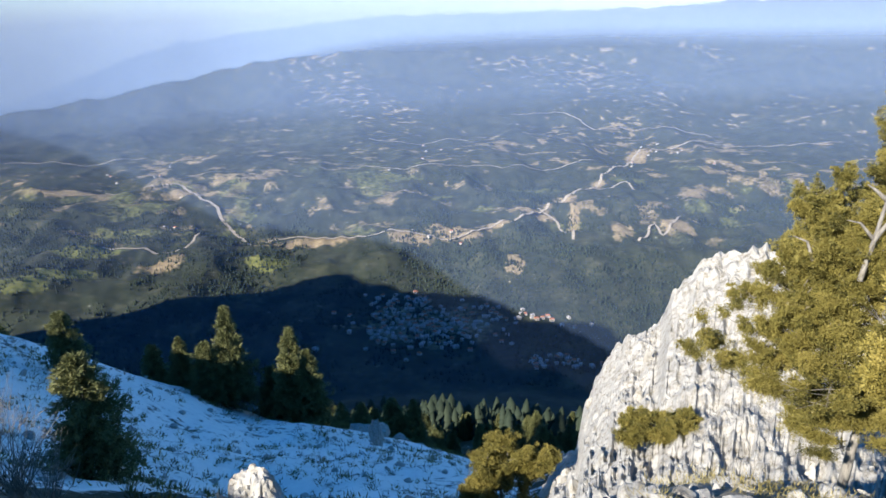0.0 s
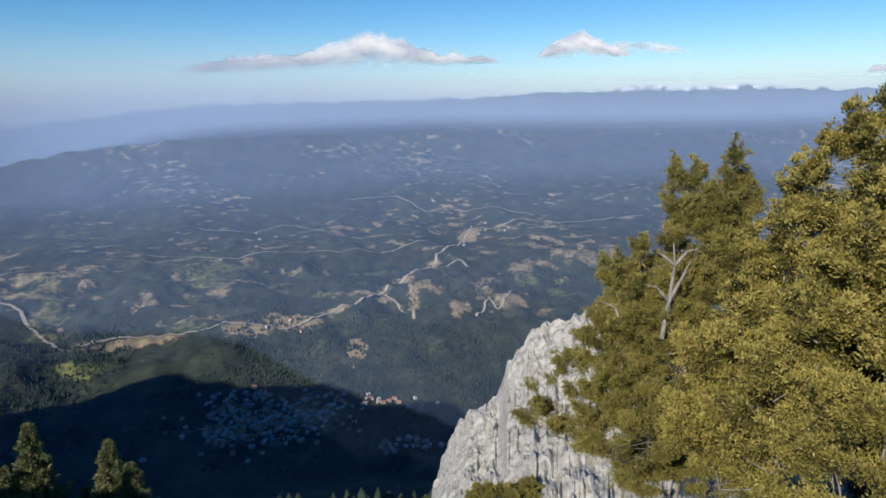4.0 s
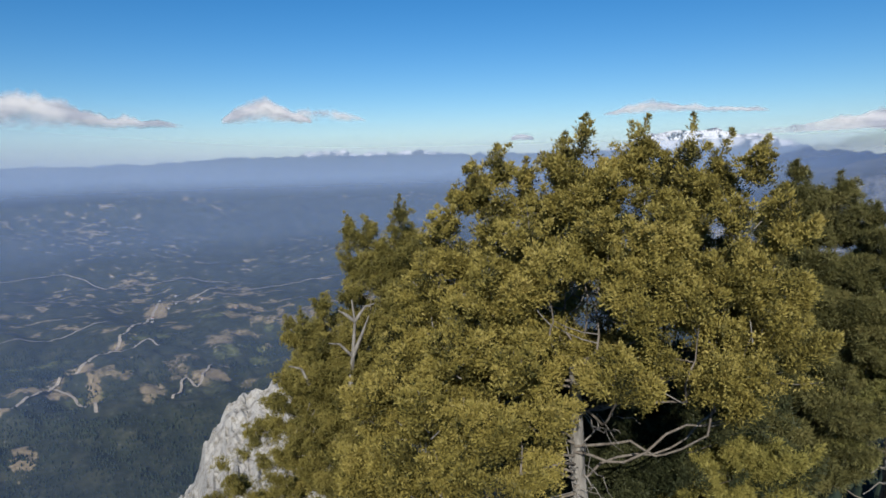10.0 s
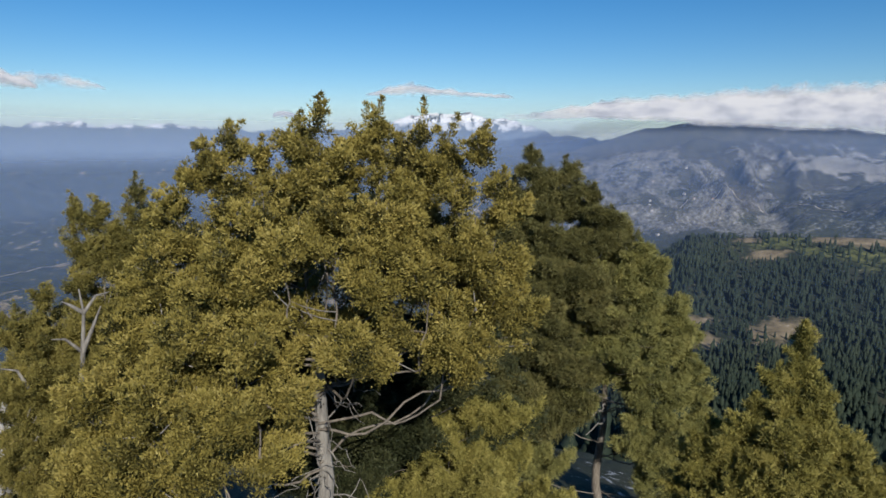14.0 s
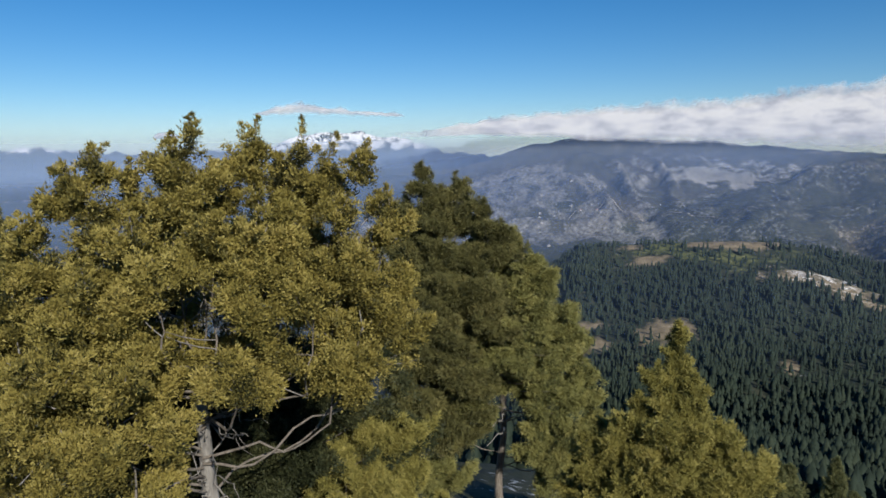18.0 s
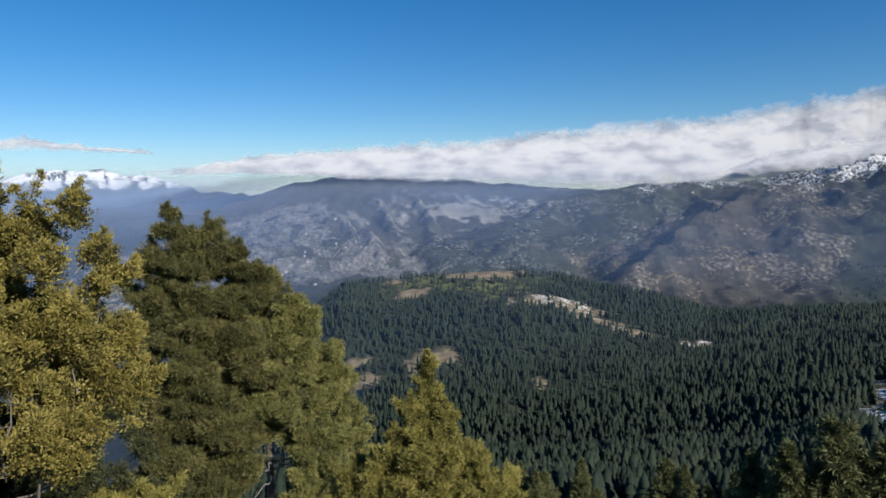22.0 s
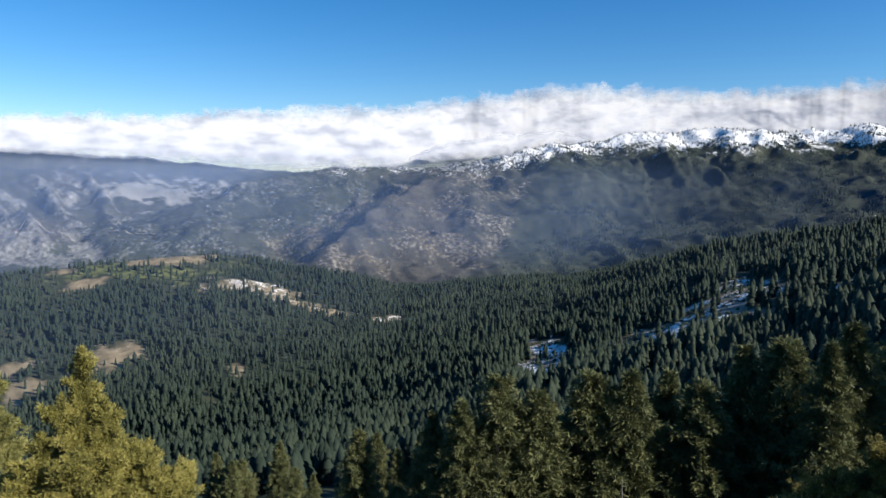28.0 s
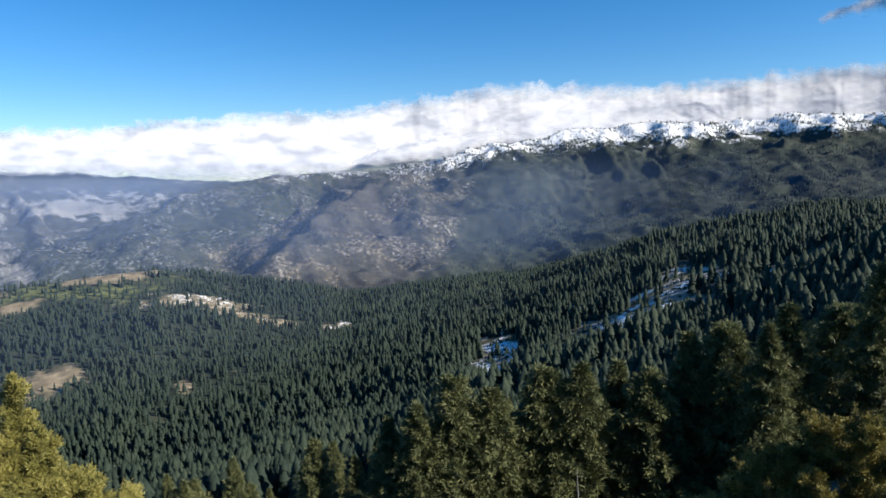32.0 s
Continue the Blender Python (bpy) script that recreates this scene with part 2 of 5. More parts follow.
# ---- the lie of the land: rings round the summit, each with its distance and height by azimuth ----
KNOTS = [-180, -100, -60, -36, -18, -5, 8, 20, 32, 50, 68, 80, 95, 110, 125, 140, 155, 180]
LEDGE = [-1.7] * 18
BROW = [-1.0, -2.0, -4.5, -5.6, -6.0, -6.0, -5.8, -5.0, -4.5, -4.6, -5.0, -5.0, -5.0, -5.2, -5.2, -4.8, -3.5, -1.0]
# the rise at -100 is added out of view to shade the snow
BANK = [-3, 2, -8, -11.5, -13, -13.5, -13.5, -13.0, -11.4, -10.6, -10, -10.5, -11, -11, -11, -10, -7, -3]
SHOULDER = [-6, 9, -6, -22, -31, -32, -33, -26, -20, -20, -20, -21, -24, -25, -25, -23, -16, -6]
SPUR = [-12, 20, -10, -33.6, -52, -61, -68, -60, -48, -42, -40, -42, -48, -48, -46, -40, -26, -12]
WOOD_TOP = [-18, 30, -32, -70, -92, -98, -100, -95, -85, -72, -66, -64, -68, -66, -60, -50, -30, -18]
WOOD_MID = [-30, 30, -70, -150, -163, -170, -173, -170, -160, -140, -130, -120, -120, -110, -88, -66, -34, -30]
WOOD_LOW = [-60, 40, -100, -300, -310, -315, -320, -320, -310, -270, -230, -190, -178, -160, -122, -88, -30, -60]
FLANK = [-150, 60, -200, -540, -545, -550, -555, -550, -520, -440, -340, -230, -200, -190, -145, -66, -38, -150]
HILL = [-250, 0, -420, -692, -695, -700, -700, -715, -680, -560, -330, -160, -141, -205, -178, -110, -80, -250]
VALLEY = [-300, -100, -560, -690, -695, -690, -705, -725, -700, -640, -480, -330, -300, -330, -330, -300, -250, -300]
HAMLET = [-300, -250, -560, -665, -680, -683, -690, -700, -690, -640, -500, -400, -380, -385, -380, -330, -250, -300]
FOOT = [-300, -300, -560, -640, -655, -660, -660, -650, -660, -600, -430, -360, -330, -335, -250, -180, -150, -300]
PLAIN = [-300, -400, -560, -590, -600, -590, -590, -590, -580, -480, -330, -260, -220, -150, -60, 0, 0, -300]
SLOPE = [-300, -300, -580, -575, -490, -390, -370, -370, -360, -300, -190, -100, -75, -30, 120, 150, 170, -300]
DIP = [-300, -300, -640, -640, -480, -270, -260, -250, -270, -200, -150, -30, -60, -90, 0, 0, 0, -300]
CREST_AZ = [-180, -60, -32, -26, -22, -17, -10, -3, 8, 17, 32, 50, 64, 66.6, 70, 73, 76, 80, 85, 93, 97, 101.5, 104.5, 109.6, 113.7, 116, 119, 123, 128, 132, 140, 147, 153, 180]
CREST_EL = [-4, -7.0, -6.0, -5.6, -4.7, -4.0, -3.3, -3.0, -2.9, -2.9, -3.7, -3.2, -2.6, -2.2, -1.4, -0.4, 0.6, 1.15, 1.0, 0.3, -0.1, -0.7, 0, 0.2, -0.75, -0.1, 0.9, 2.1, 2.55, 2.8, 2.6, 3.0, 3.2, -4]
RIM_AZ = [-180, -60, -36, -20, -5, 8, 15, 21, 25, 27, 30.4, 34, 38, 41, 46, 54, 57, 61.5, 65.5, 68.5, 74, 80, 95, 180]
RIM_EL = [-10, -10, -7, -1.8, -0.4, -0.35, -0.15, 0.05, 0.15, 0.2, 0.6, 0.35, 0.5, 0.15, 0.0, 0.3, 1.45, 1.6, 0.95, 0.0, -0.5, -1, -1, -2]
DISTANCES = [2.2, 7, 16, 40, 85, 130, 250, 430, 750, 1150, 1600, 2100, 2900, 3500, 4100, 4400, 4550, 4820, 4900]


SHADE_PEAK = [(-1845, 195, 20), (-1407, 579, 285), (-729, 365, 205), (-430, 195, 70), (-120, 0, -14)]


GREY_RIDGE = [(90, 2850, -6.6), (93.5, 3100, -3.7), (96.7, 3300, -2.3), (102.4, 3600, -1.1), (106, 3800, -0.55), (111.5, 4100, -0.7), (114, 4300, -1.2)]
PALE_RIDGE = [(69, 3200, -5.2), (73, 3450, -2.9), (76.5, 3650, -1.5), (80, 3700, -0.75), (83, 3750, -1.0), (88, 3850, -1.1), (92, 3950, -1.6)]
SNOW_RIDGE = [(103.4, 2300, -8.6), (105.7, 2500, -6.1), (109.4, 2850, -3.3), (113.7, 3250, -0.95), (116, 3400, -0.3), (119, 3520, 0.7), (123, 3700, 1.9), (128, 3850, 2.3), (134, 3950, 2.5), (142, 4050, 2.5), (152, 4150, 2.9)]


def ridge(x, y, crest, fall, seed, relief=0.42):
    """Height of a mountain ridge with gullies down its flanks, and its ribs. crest: azimuth, distance and elevation from the lookout."""
    pts = [ring(a, r, r * math.tan(radians(e))) for a, r, e in crest]
    best, ribs, run = np.full(x.shape, -9999.0), np.zeros(x.shape), 0.0
    bend = 130 * fbm(x / 420, y / 420, 3, seed + 4)
    for p, q in zip(pts, pts[1:]):
        ex, ey = q.x - p.x, q.y - p.y
        long_ = math.hypot(ex, ey)
        s = np.clip(((x - p.x) * ex + (y - p.y) * ey) / long_ ** 2, 0, 1)
        d = np.hypot(x - p.x - ex * s, y - p.y - ey * s)
        along = run + s * long_ + bend
        g = fbm(along / 230, d / 900, 5, seed, True)
        h = p.z + (q.z - p.z) * s - fall * d + relief * np.minimum(d, 420) * (g - 0.25) + 14 * fbm(x / 90, y / 90, 4, seed + 2)
        ribs, best = np.where(h > best, g, ribs), np.maximum(best, h)
        run += long_
    return best, ribs


def ring_heights(az):
    rings = [np.interp(az, KNOTS, v) for v in (LEDGE, BROW, BANK, SHOULDER, SPUR, WOOD_TOP, WOOD_MID, WOOD_LOW, FLANK, HILL, VALLEY, HAMLET, FOOT, PLAIN, SLOPE)]
    rings.append(4400 * np.tan(np.radians(np.interp(az, CREST_AZ, CREST_EL))))
    rings.append(np.interp(az, KNOTS, DIP))
    rim = 4820 * np.tan(np.radians(np.interp(az, RIM_AZ, RIM_EL)))
    return rings + [rim, rim - 60]


def land(x, y):
    """Height of the ground."""
    x, y = np.atleast_1d(np.asarray(x, float)), np.atleast_1d(np.asarray(y, float))
    r, az = np.hypot(x, y), np.degrees(np.arctan2(x, y))
    hs = ring_heights(az)
    z = np.where(r <= DISTANCES[0], hs[0], hs[-1])
    for k in range(len(DISTANCES) - 1):
        a, b = DISTANCES[k], DISTANCES[k + 1]
        f = (r - a) / (b - a)
        z = np.where((r > a) & (r <= b), hs[k] + (hs[k + 1] - hs[k]) * f, z)
    z = z + smooth(2, 8, r) * 0.5 * fbm(x / 2.2, y / 2.2, 5, 3) * (1 - smooth(60, 120, r))
    z = z + smooth(15, 60, r) * 4.0 * fbm(x / 24, y / 24, 4, 5) * (1 - smooth(200, 500, r))
    z = z + smooth(120, 400, r) * 16 * fbm(x / 110, y / 110, 4, 7) * (1 - 0.6 * smooth(800, 1200, r))
    # unseen peak, added beside the lookout to cast the shade over the village
    for (ax, ay, ah), (bx, by, bh) in zip(SHADE_PEAK, SHADE_PEAK[1:]):
        s = np.clip(((x - ax) * (bx - ax) + (y - ay) * (by - ay)) / ((bx - ax) ** 2 + (by - ay) ** 2), 0, 1)
        d = np.hypot(x - ax - (bx - ax) * s, y - ay - (by - ay) * s)
        z = np.maximum(z, ah + (bh - ah) * s - 1.9 * d + 50 * fbm(x / 160, y / 160, 4, 9) * smooth(200, 500, r))
    for crest, fall, seed in ((PALE_RIDGE, 0.4, 141), (GREY_RIDGE, 0.42, 131), (SNOW_RIDGE, 0.46, 137)):
        far = r > 1700
        if far.any():
            z[far] = np.maximum(z[far], ridge(x[far], y[far], crest, fall, seed)[0])
    east = smooth(62, 72, az)
    valley = smooth(1200, 2000, r) * (1 - smooth(4300, 4420, r))
    z = z + valley * (1 - east) * (46 * (fbm(x / 430, y / 430, 6, 11, True) + 0.25) + 30 * fbm(x / 900, y / 700, 3, 12) + (1 - smooth(2600, 3400, r)) * 34 * fbm(x / 210, y / 210, 4, 13, True))
    z = z + valley * east * smooth(2100 - 500 * smooth(94, 104, az), 2900 - 500 * smooth(94, 104, az), r) * (1 - smooth(4000, 4400, r)) * (34 * smooth(92, 102, az) * (fbm(az * 0.2 + r / 800, r / 1500, 4, 18, True) + 0.1) + 40 * (fbm(x / 520, y / 520, 6, 15, True) + 0.1) + 20 * fbm(x / 120, y / 120, 4, 16, True))
    z = z + (1 - east) * smooth(3300, 4200, r) * 60 * fbm(x / 520, y / 520, 4, 22) * (1 - smooth(4450, 4600, r))
    z = z + smooth(4200, 4400, r) * (20 * fbm(x / 110, y / 110, 5, 19) + smooth(4700, 4800, r) * 30 * fbm(az * 0.8, r / 80, 4, 20, True))
    return z


def land_z(x, y):
    return float(land(x, y)[0])


def seen_from(heading, az, r, el=0.0):
    """A point by its azimuth and elevation as the camera sees it while it looks along heading, at about r metres from the viewer."""
    h = radians(heading)
    d = r - REACH * math.cos(radians(az - heading))
    return Vector((REACH * math.sin(h), REACH * math.cos(h), 0)) + ring(az, d, d * math.tan(radians(el)))


def at_ring(az, r, up=0.0):
    v = ring(az, r)
    v.z = land_z(v.x, v.y) + up
    return v


def spot(x, y, az, r, wide, deep):
    """1 inside an elongated patch of that many metres round (az, r), fading outwards."""
    c, a = ring(az, r), radians(az)
    across = (x - c.x) * math.cos(a) - (y - c.y) * math.sin(a)
    along = (x - c.x) * math.sin(a) + (y - c.y) * math.cos(a)
    d = np.hypot(across / wide, along / deep)
    out = np.zeros_like(d)
    near = d < 2.3
    g = 0.55 * min(wide, deep)
    out[near] = np.clip(1.6 - d[near] + 0.9 * fbm(x[near] / g + az, y[near] / g, 3, 47), 0, 1)
    return out


CLEARINGS = [(85.5, 1060, 26, 30), (92.8, 1130, 42, 26), (90.5, 1130, 40, 24), (98, 980, 70, 30), (101.5, 930, 45, 22), (104.5, 900, 30, 20), (109, 880, 20, 18),
             (115.5, 800, 34, 18), (87, 790, 30, 40), (81, 760, 40, 26), (80, 830, 30, 20), (96.4, 640, 8, 22), (122.5, 440, 22, 110), (135.8, 425, 58, 105),
             (137.3, 560, 16, 22), (147.5, 430, 46, 60), (84, 1140, 20, 15)]


def cover(x, y):
    """Snow, stone, dry-grass and meadow shares of the ground."""
    r, az = np.hypot(x, y), np.degrees(np.arctan2(x, y))
    n1, n2, n3 = fbm(x / 300, y / 300, 4, 31), fbm(x / 60, y / 60, 4, 37), fbm(x / 900, y / 900, 3, 41)
    patch = 60 - 30 * smooth(2600, 4200, r)
    n4 = fbm(x / patch, y / patch, 3, 45)
    z = land(x, y)
    el = np.degrees(np.arctan2(z, r))
    west = 1 - smooth(60, 72, az)
    # near slopes
    snow = smooth(20, 34, r) * (1 - smooth(95, 125, r)) * smooth(-75, -60, az) * (1 - smooth(4, 14, az)) * 0.77
    snow = np.maximum(snow, smooth(12, 20, r) * (1 - smooth(110, 170, r)) * smooth(40, 60, az) * 0.12)
    stone = (1 - smooth(14, 34, r)) * (0.55 + 0.5 * fbm(x / 1.3, y / 1.3, 3, 49))
    dry = (1 - smooth(14, 30, r)) * 0.9
    meadow = 0 * r
    # clearings in the fir forest, those under the ridge still white
    gap = np.zeros_like(r)
    for a, d, w, l in CLEARINGS:
        g = spot(x, y, a, d, w, l)
        gap = np.maximum(gap, g)
        if 94 < a < 120 and d > 700:
            snow = np.maximum(snow, g * (0.36 + 0.4 * n2))
        if a > 120:
            snow = np.maximum(snow, g * (0.46 + 0.6 * fbm(x / 9, y / 9, 3, 38)))
            stone = np.maximum(stone, g * 0.55)
    dry = np.maximum(dry, gap * 0.8 * (r > 100))
    meadow = np.maximum(meadow, spot(x, y, 91, 1110, 120, 90) * 0.55 * (1 - gap))
    dry = np.maximum(dry, spot(x, y, -1.6, 1440, 150, 90) * 0.55)
    # rolling farmland
    farm = west * smooth(1700, 2300, r)
    fields = (1 - 0.2 * smooth(3400, 4100, r)) * smooth(0.2, 0.42, n4 + 0.45 * n1 + 0.3 * n3) * (1 - 0.4 * smooth(-8, -20, az) * smooth(3100, 3500, r))
    dry = np.maximum(dry, farm * fields * (0.55 + 0.2 * smooth(2500, 4000, r)))
    meadow = np.maximum(meadow, farm * smooth(0.15, 0.4, fbm(x / 140, y / 140, 3, 43)) * 0.5 * (1 - smooth(2600, 3300, r)))
    for a, d, w, l in ((-15.2, 1880, 45, 60), (-29, 2050, 80, 40), (-31, 1900, 60, 40), (-34, 1850, 50, 40)):
        meadow = np.maximum(meadow, spot(x, y, a, d, w, l))
    for a, d, w, l in ((-11, 2010, 150, 22), (-16, 2080, 60, 40), (-20, 2600, 120, 40), (-27, 2760, 220, 36), (-3, 1960, 60, 32), (1, 1990, 70, 30), (4.5, 2060, 50, 26),
                       (8, 2200, 70, 20), (10.5, 2330, 40, 40), (13.5, 2560, 40, 60), (16.3, 3100, 40, 90), (6.5, 1780, 22, 70), (-24, 1900, 60, 30), (-22, 2250, 50, 40),
                       (11.5, 2150, 18, 110), (15.5, 2050, 30, 50), (20, 2150, 40, 60), (21, 2500, 40, 70)):
        dry = np.maximum(dry, spot(x, y, a, d, w, l) * 0.95)
    # the range to the east: grey limestone and scrub above, woods below, snow on the crest
    range_ = (1 - west) * smooth(2300 - 800 * smooth(94, 104, az), 2900 - 900 * smooth(94, 104, az), r)
    bare = np.clip(range_ * (1 - smooth(112, 122, az)) * (0.7 + 0.5 * n1 + 0.3 * n2), 0, 1)
    for crest, fall, seed, amount in ((PALE_RIDGE, 0.4, 141, 0.5), (GREY_RIDGE, 0.42, 131, 0.34), (SNOW_RIDGE, 0.46, 137, 0.34)):
        far = (r > 1700) & (az > 60)
        h, g = ridge(x[far], y[far], crest, fall, seed)
        on = z[far] - h < 60
        dark = 1 - 0.85 * smooth(119.5, 121.5, az[far] + 2.2 * n1[far])
        streak = np.where(on, smooth(-0.05, 0.75, g + 0.9 * n2[far] + 0.5 * n4[far]) * amount * dark, 0)
        stone[far] = np.maximum(stone[far], streak)
        bare[far] = np.where(on, np.clip(bare[far] * (0.35 if seed == 131 else 1.0) + 0.35 * (seed == 137), 0, 1) * dark, bare[far])
        dry[far] = np.maximum(dry[far], np.where(on, (seed == 137) * 0.36 * dark * smooth(-0.1, 0.5, g + n2[far]), 0))
    stone = np.maximum(stone, range_ * smooth(-0.1, 0.5, 0.6 * n1 + 0.9 * n2 + 0.4 * smooth(-6.5, 0, el) - 0.35) * 0.4 * (1 - smooth(100, 106, az)))
    stone = np.maximum(stone, np.clip(1.5 - np.hypot((az - 91.3) / 4.8, (el + 2.0) / 0.85) + 1.3 * n2 + 0.6 * n4, 0, 1) * 0.9 * (r > 3300) * (r < 4400))
    top = np.interp(az, [p[0] for p in SNOW_RIDGE], [p[2] for p in SNOW_RIDGE])
    snow = np.maximum(snow, range_ * smooth(114, 118, az) * smooth(-1.5, 0.1, el - top + 1.1 * n2 + 0.5 * n4) * (0.5 + 0.2 * smooth(118, 124, az)) * (r > 2900))
    snow = np.maximum(snow, (1 - west) * (r > 3600) * smooth(0.6, 1.0, el) * (az < 88) * 0.7)
    snow = np.maximum(snow, (r > 4600) * smooth(0.0, 0.4, el) * smooth(25, 27, az) * (1 - smooth(66, 69, az)) * (0.62 + 0.9 * fbm(az * 2.5, el * 3, 4, 57)))
    snow = np.maximum(snow, range_ * (az > 104) * (az < 118) * smooth(-0.8, 0.1, el + n2) * 0.42)
    return {"snow": snow, "stone": stone, "dry": dry, "meadow": meadow, "bare": bare}


def mesh_object(name, verts, faces, mat, parent=None, label="", attrs=None, smooth_faces=True):
    """One mesh object from arrays of corners and equal-sided faces."""
    me = bpy.data.meshes.new(name)
    verts, faces = np.asarray(verts, np.float32), np.asarray(faces, np.int32)
    n, k = faces.shape
    me.vertices.add(len(verts))
    me.vertices.foreach_set("co", verts.ravel())
    me.loops.add(n * k)
    me.loops.foreach_set("vertex_index", faces.ravel())
    me.polygons.add(n)
    me.polygons.foreach_set("loop_start", np.arange(0, n * k, k, dtype=np.int32))
    me.polygons.foreach_set("use_smooth", np.full(n, smooth_faces))
    for key, values in (attrs or {}).items():
        at = me.attributes.new(key, "FLOAT", "POINT" if len(values) == len(verts) else "FACE")
        at.data.foreach_set("value", np.asarray(values, np.float32))
    me.update(calc_edges=True)
    me.materials.append(mat)
    ob = new(name, me)
    ob.parent = parent
    if label:
        ob["label"] = label
    return ob


def part(name, bm, mat, parent=None, label=""):
    me = bpy.data.meshes.new(name)
    bm.to_mesh(me)
    bm.free()
    me.materials.append(mat)
    ob = new(name, me)
    ob.parent = parent
    if label:
        ob["label"] = label
    return ob


def grid_faces(rows, cols, closed=False):
    i, j = np.meshgrid(np.arange(rows - 1), np.arange(cols if closed else cols - 1), indexing="ij")
    k = (j + 1) % cols
    return np.stack([i * cols + j, i * cols + k, (i + 1) * cols + k, (i + 1) * cols + j], -1).reshape(-1, 4)


def build_ground():
    azs = np.concatenate([np.arange(-60, 165, 0.25), np.arange(165, 300, 3.0)])
    rs = np.concatenate([[0.01, 1.0], np.geomspace(2.0, 1000, 170), np.linspace(1012, 4900, 230)])
    rr, aa = np.meshgrid(rs, np.radians(azs), indexing="ij")
    x, y = (rr * np.sin(aa)).ravel(), (rr * np.cos(aa)).ravel()
    z = land(x, y)
    faces = grid_faces(len(rs), len(azs), True)[:, ::-1]
    ob = mesh_object("ground", np.stack([x, y, z], 1), faces, GROUND, attrs=cover(x, y))
    tagged(ob, "mountain slopes, wooded hills and farmland in a winter valley", "ground", kind="structure")


build_ground()


# ---- valley haze, painted as blue colour on clear sheets ----
def build_haze(r, density, top, colour):
    """One leaning, open bowl tinted to stand for haze; it sets in gently above the ground and thins out upwards."""
    aa = np.radians(np.arange(0, 360, 1.5))
    base = r * (1 + (0.05 if r < 4000 else 0.012) * fbm(np.sin(aa) * 3, np.cos(aa) * 3, 3, int(r)))
    foot = land((base - 40) * np.sin(aa), (base - 40) * np.cos(aa))
    if 900 < r < 2500:  # over the lowlands it lies right down on the ground
        lowest = np.min([np.roll(foot, k) for k in range(-14, 15)], axis=0)
        foot = foot + (lowest - foot) * smooth(46, 30, np.degrees(np.arctan2(np.sin(aa), np.cos(aa))))
    foot = sum(np.roll(foot, k) for k in range(-4, 5)) / 9
    deep = 0.07 * r + 45 if r < 3500 else 150
    steps = np.concatenate([[-40.0], np.linspace(0, 1, 8) * deep])
    reach = top * 1.5 if r > 4000 else top
    rows = [foot + h for h in steps] + [np.maximum(foot + deep + 5, foot + deep + (reach - foot - deep) * u) for u in (0.15, 0.3, 0.45, 0.6, 0.75, 0.88, 1.0)]
    z = np.stack(rows)
    rr = base[None] + 0.27 * z
    v = np.stack([(rr * np.sin(aa)).ravel(), (rr * np.cos(aa)).ravel(), z.ravel()], 1)
    az = np.degrees(np.arctan2(np.sin(aa), np.cos(aa)))
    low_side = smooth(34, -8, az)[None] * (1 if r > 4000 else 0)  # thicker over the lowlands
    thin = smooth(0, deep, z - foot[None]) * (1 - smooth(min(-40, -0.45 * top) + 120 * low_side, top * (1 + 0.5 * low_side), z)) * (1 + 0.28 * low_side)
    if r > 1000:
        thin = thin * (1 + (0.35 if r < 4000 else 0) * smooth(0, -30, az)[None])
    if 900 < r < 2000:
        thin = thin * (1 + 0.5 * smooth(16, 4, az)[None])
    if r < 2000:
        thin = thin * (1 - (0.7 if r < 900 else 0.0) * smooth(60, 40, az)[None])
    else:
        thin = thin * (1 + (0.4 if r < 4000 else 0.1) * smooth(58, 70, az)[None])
    if 1900 < r < 4000:  # the farther sheets are thinned so the snowy ridge stands out
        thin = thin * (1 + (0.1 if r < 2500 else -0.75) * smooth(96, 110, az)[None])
    ob = mesh_object("haze_sheet", v, grid_faces(len(rows), len(aa), True), haze_material("haze", density, colour, 0.06 * smooth(2500, 4500, r)), attrs={"thin": thin.ravel()})
    tagged(ob, "clear sheet tinted to stand for blue winter haze in the valley", "haze", kind="structure")


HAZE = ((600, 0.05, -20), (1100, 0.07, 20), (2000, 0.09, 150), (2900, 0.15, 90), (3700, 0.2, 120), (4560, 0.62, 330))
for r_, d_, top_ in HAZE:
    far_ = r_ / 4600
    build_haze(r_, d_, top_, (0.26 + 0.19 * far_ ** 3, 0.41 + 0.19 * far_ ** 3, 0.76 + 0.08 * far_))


# ---- clouds ----
def ico(level):
    bm = bmesh.new()
    bmesh.ops.create_icosphere(bm, subdivisions=level, radius=1)
    v = np.array([p.co[:] for p in bm.verts])
    f = np.array([[q.index for q in p.verts] for p in bm.faces])
    bm.free()
    return v, f


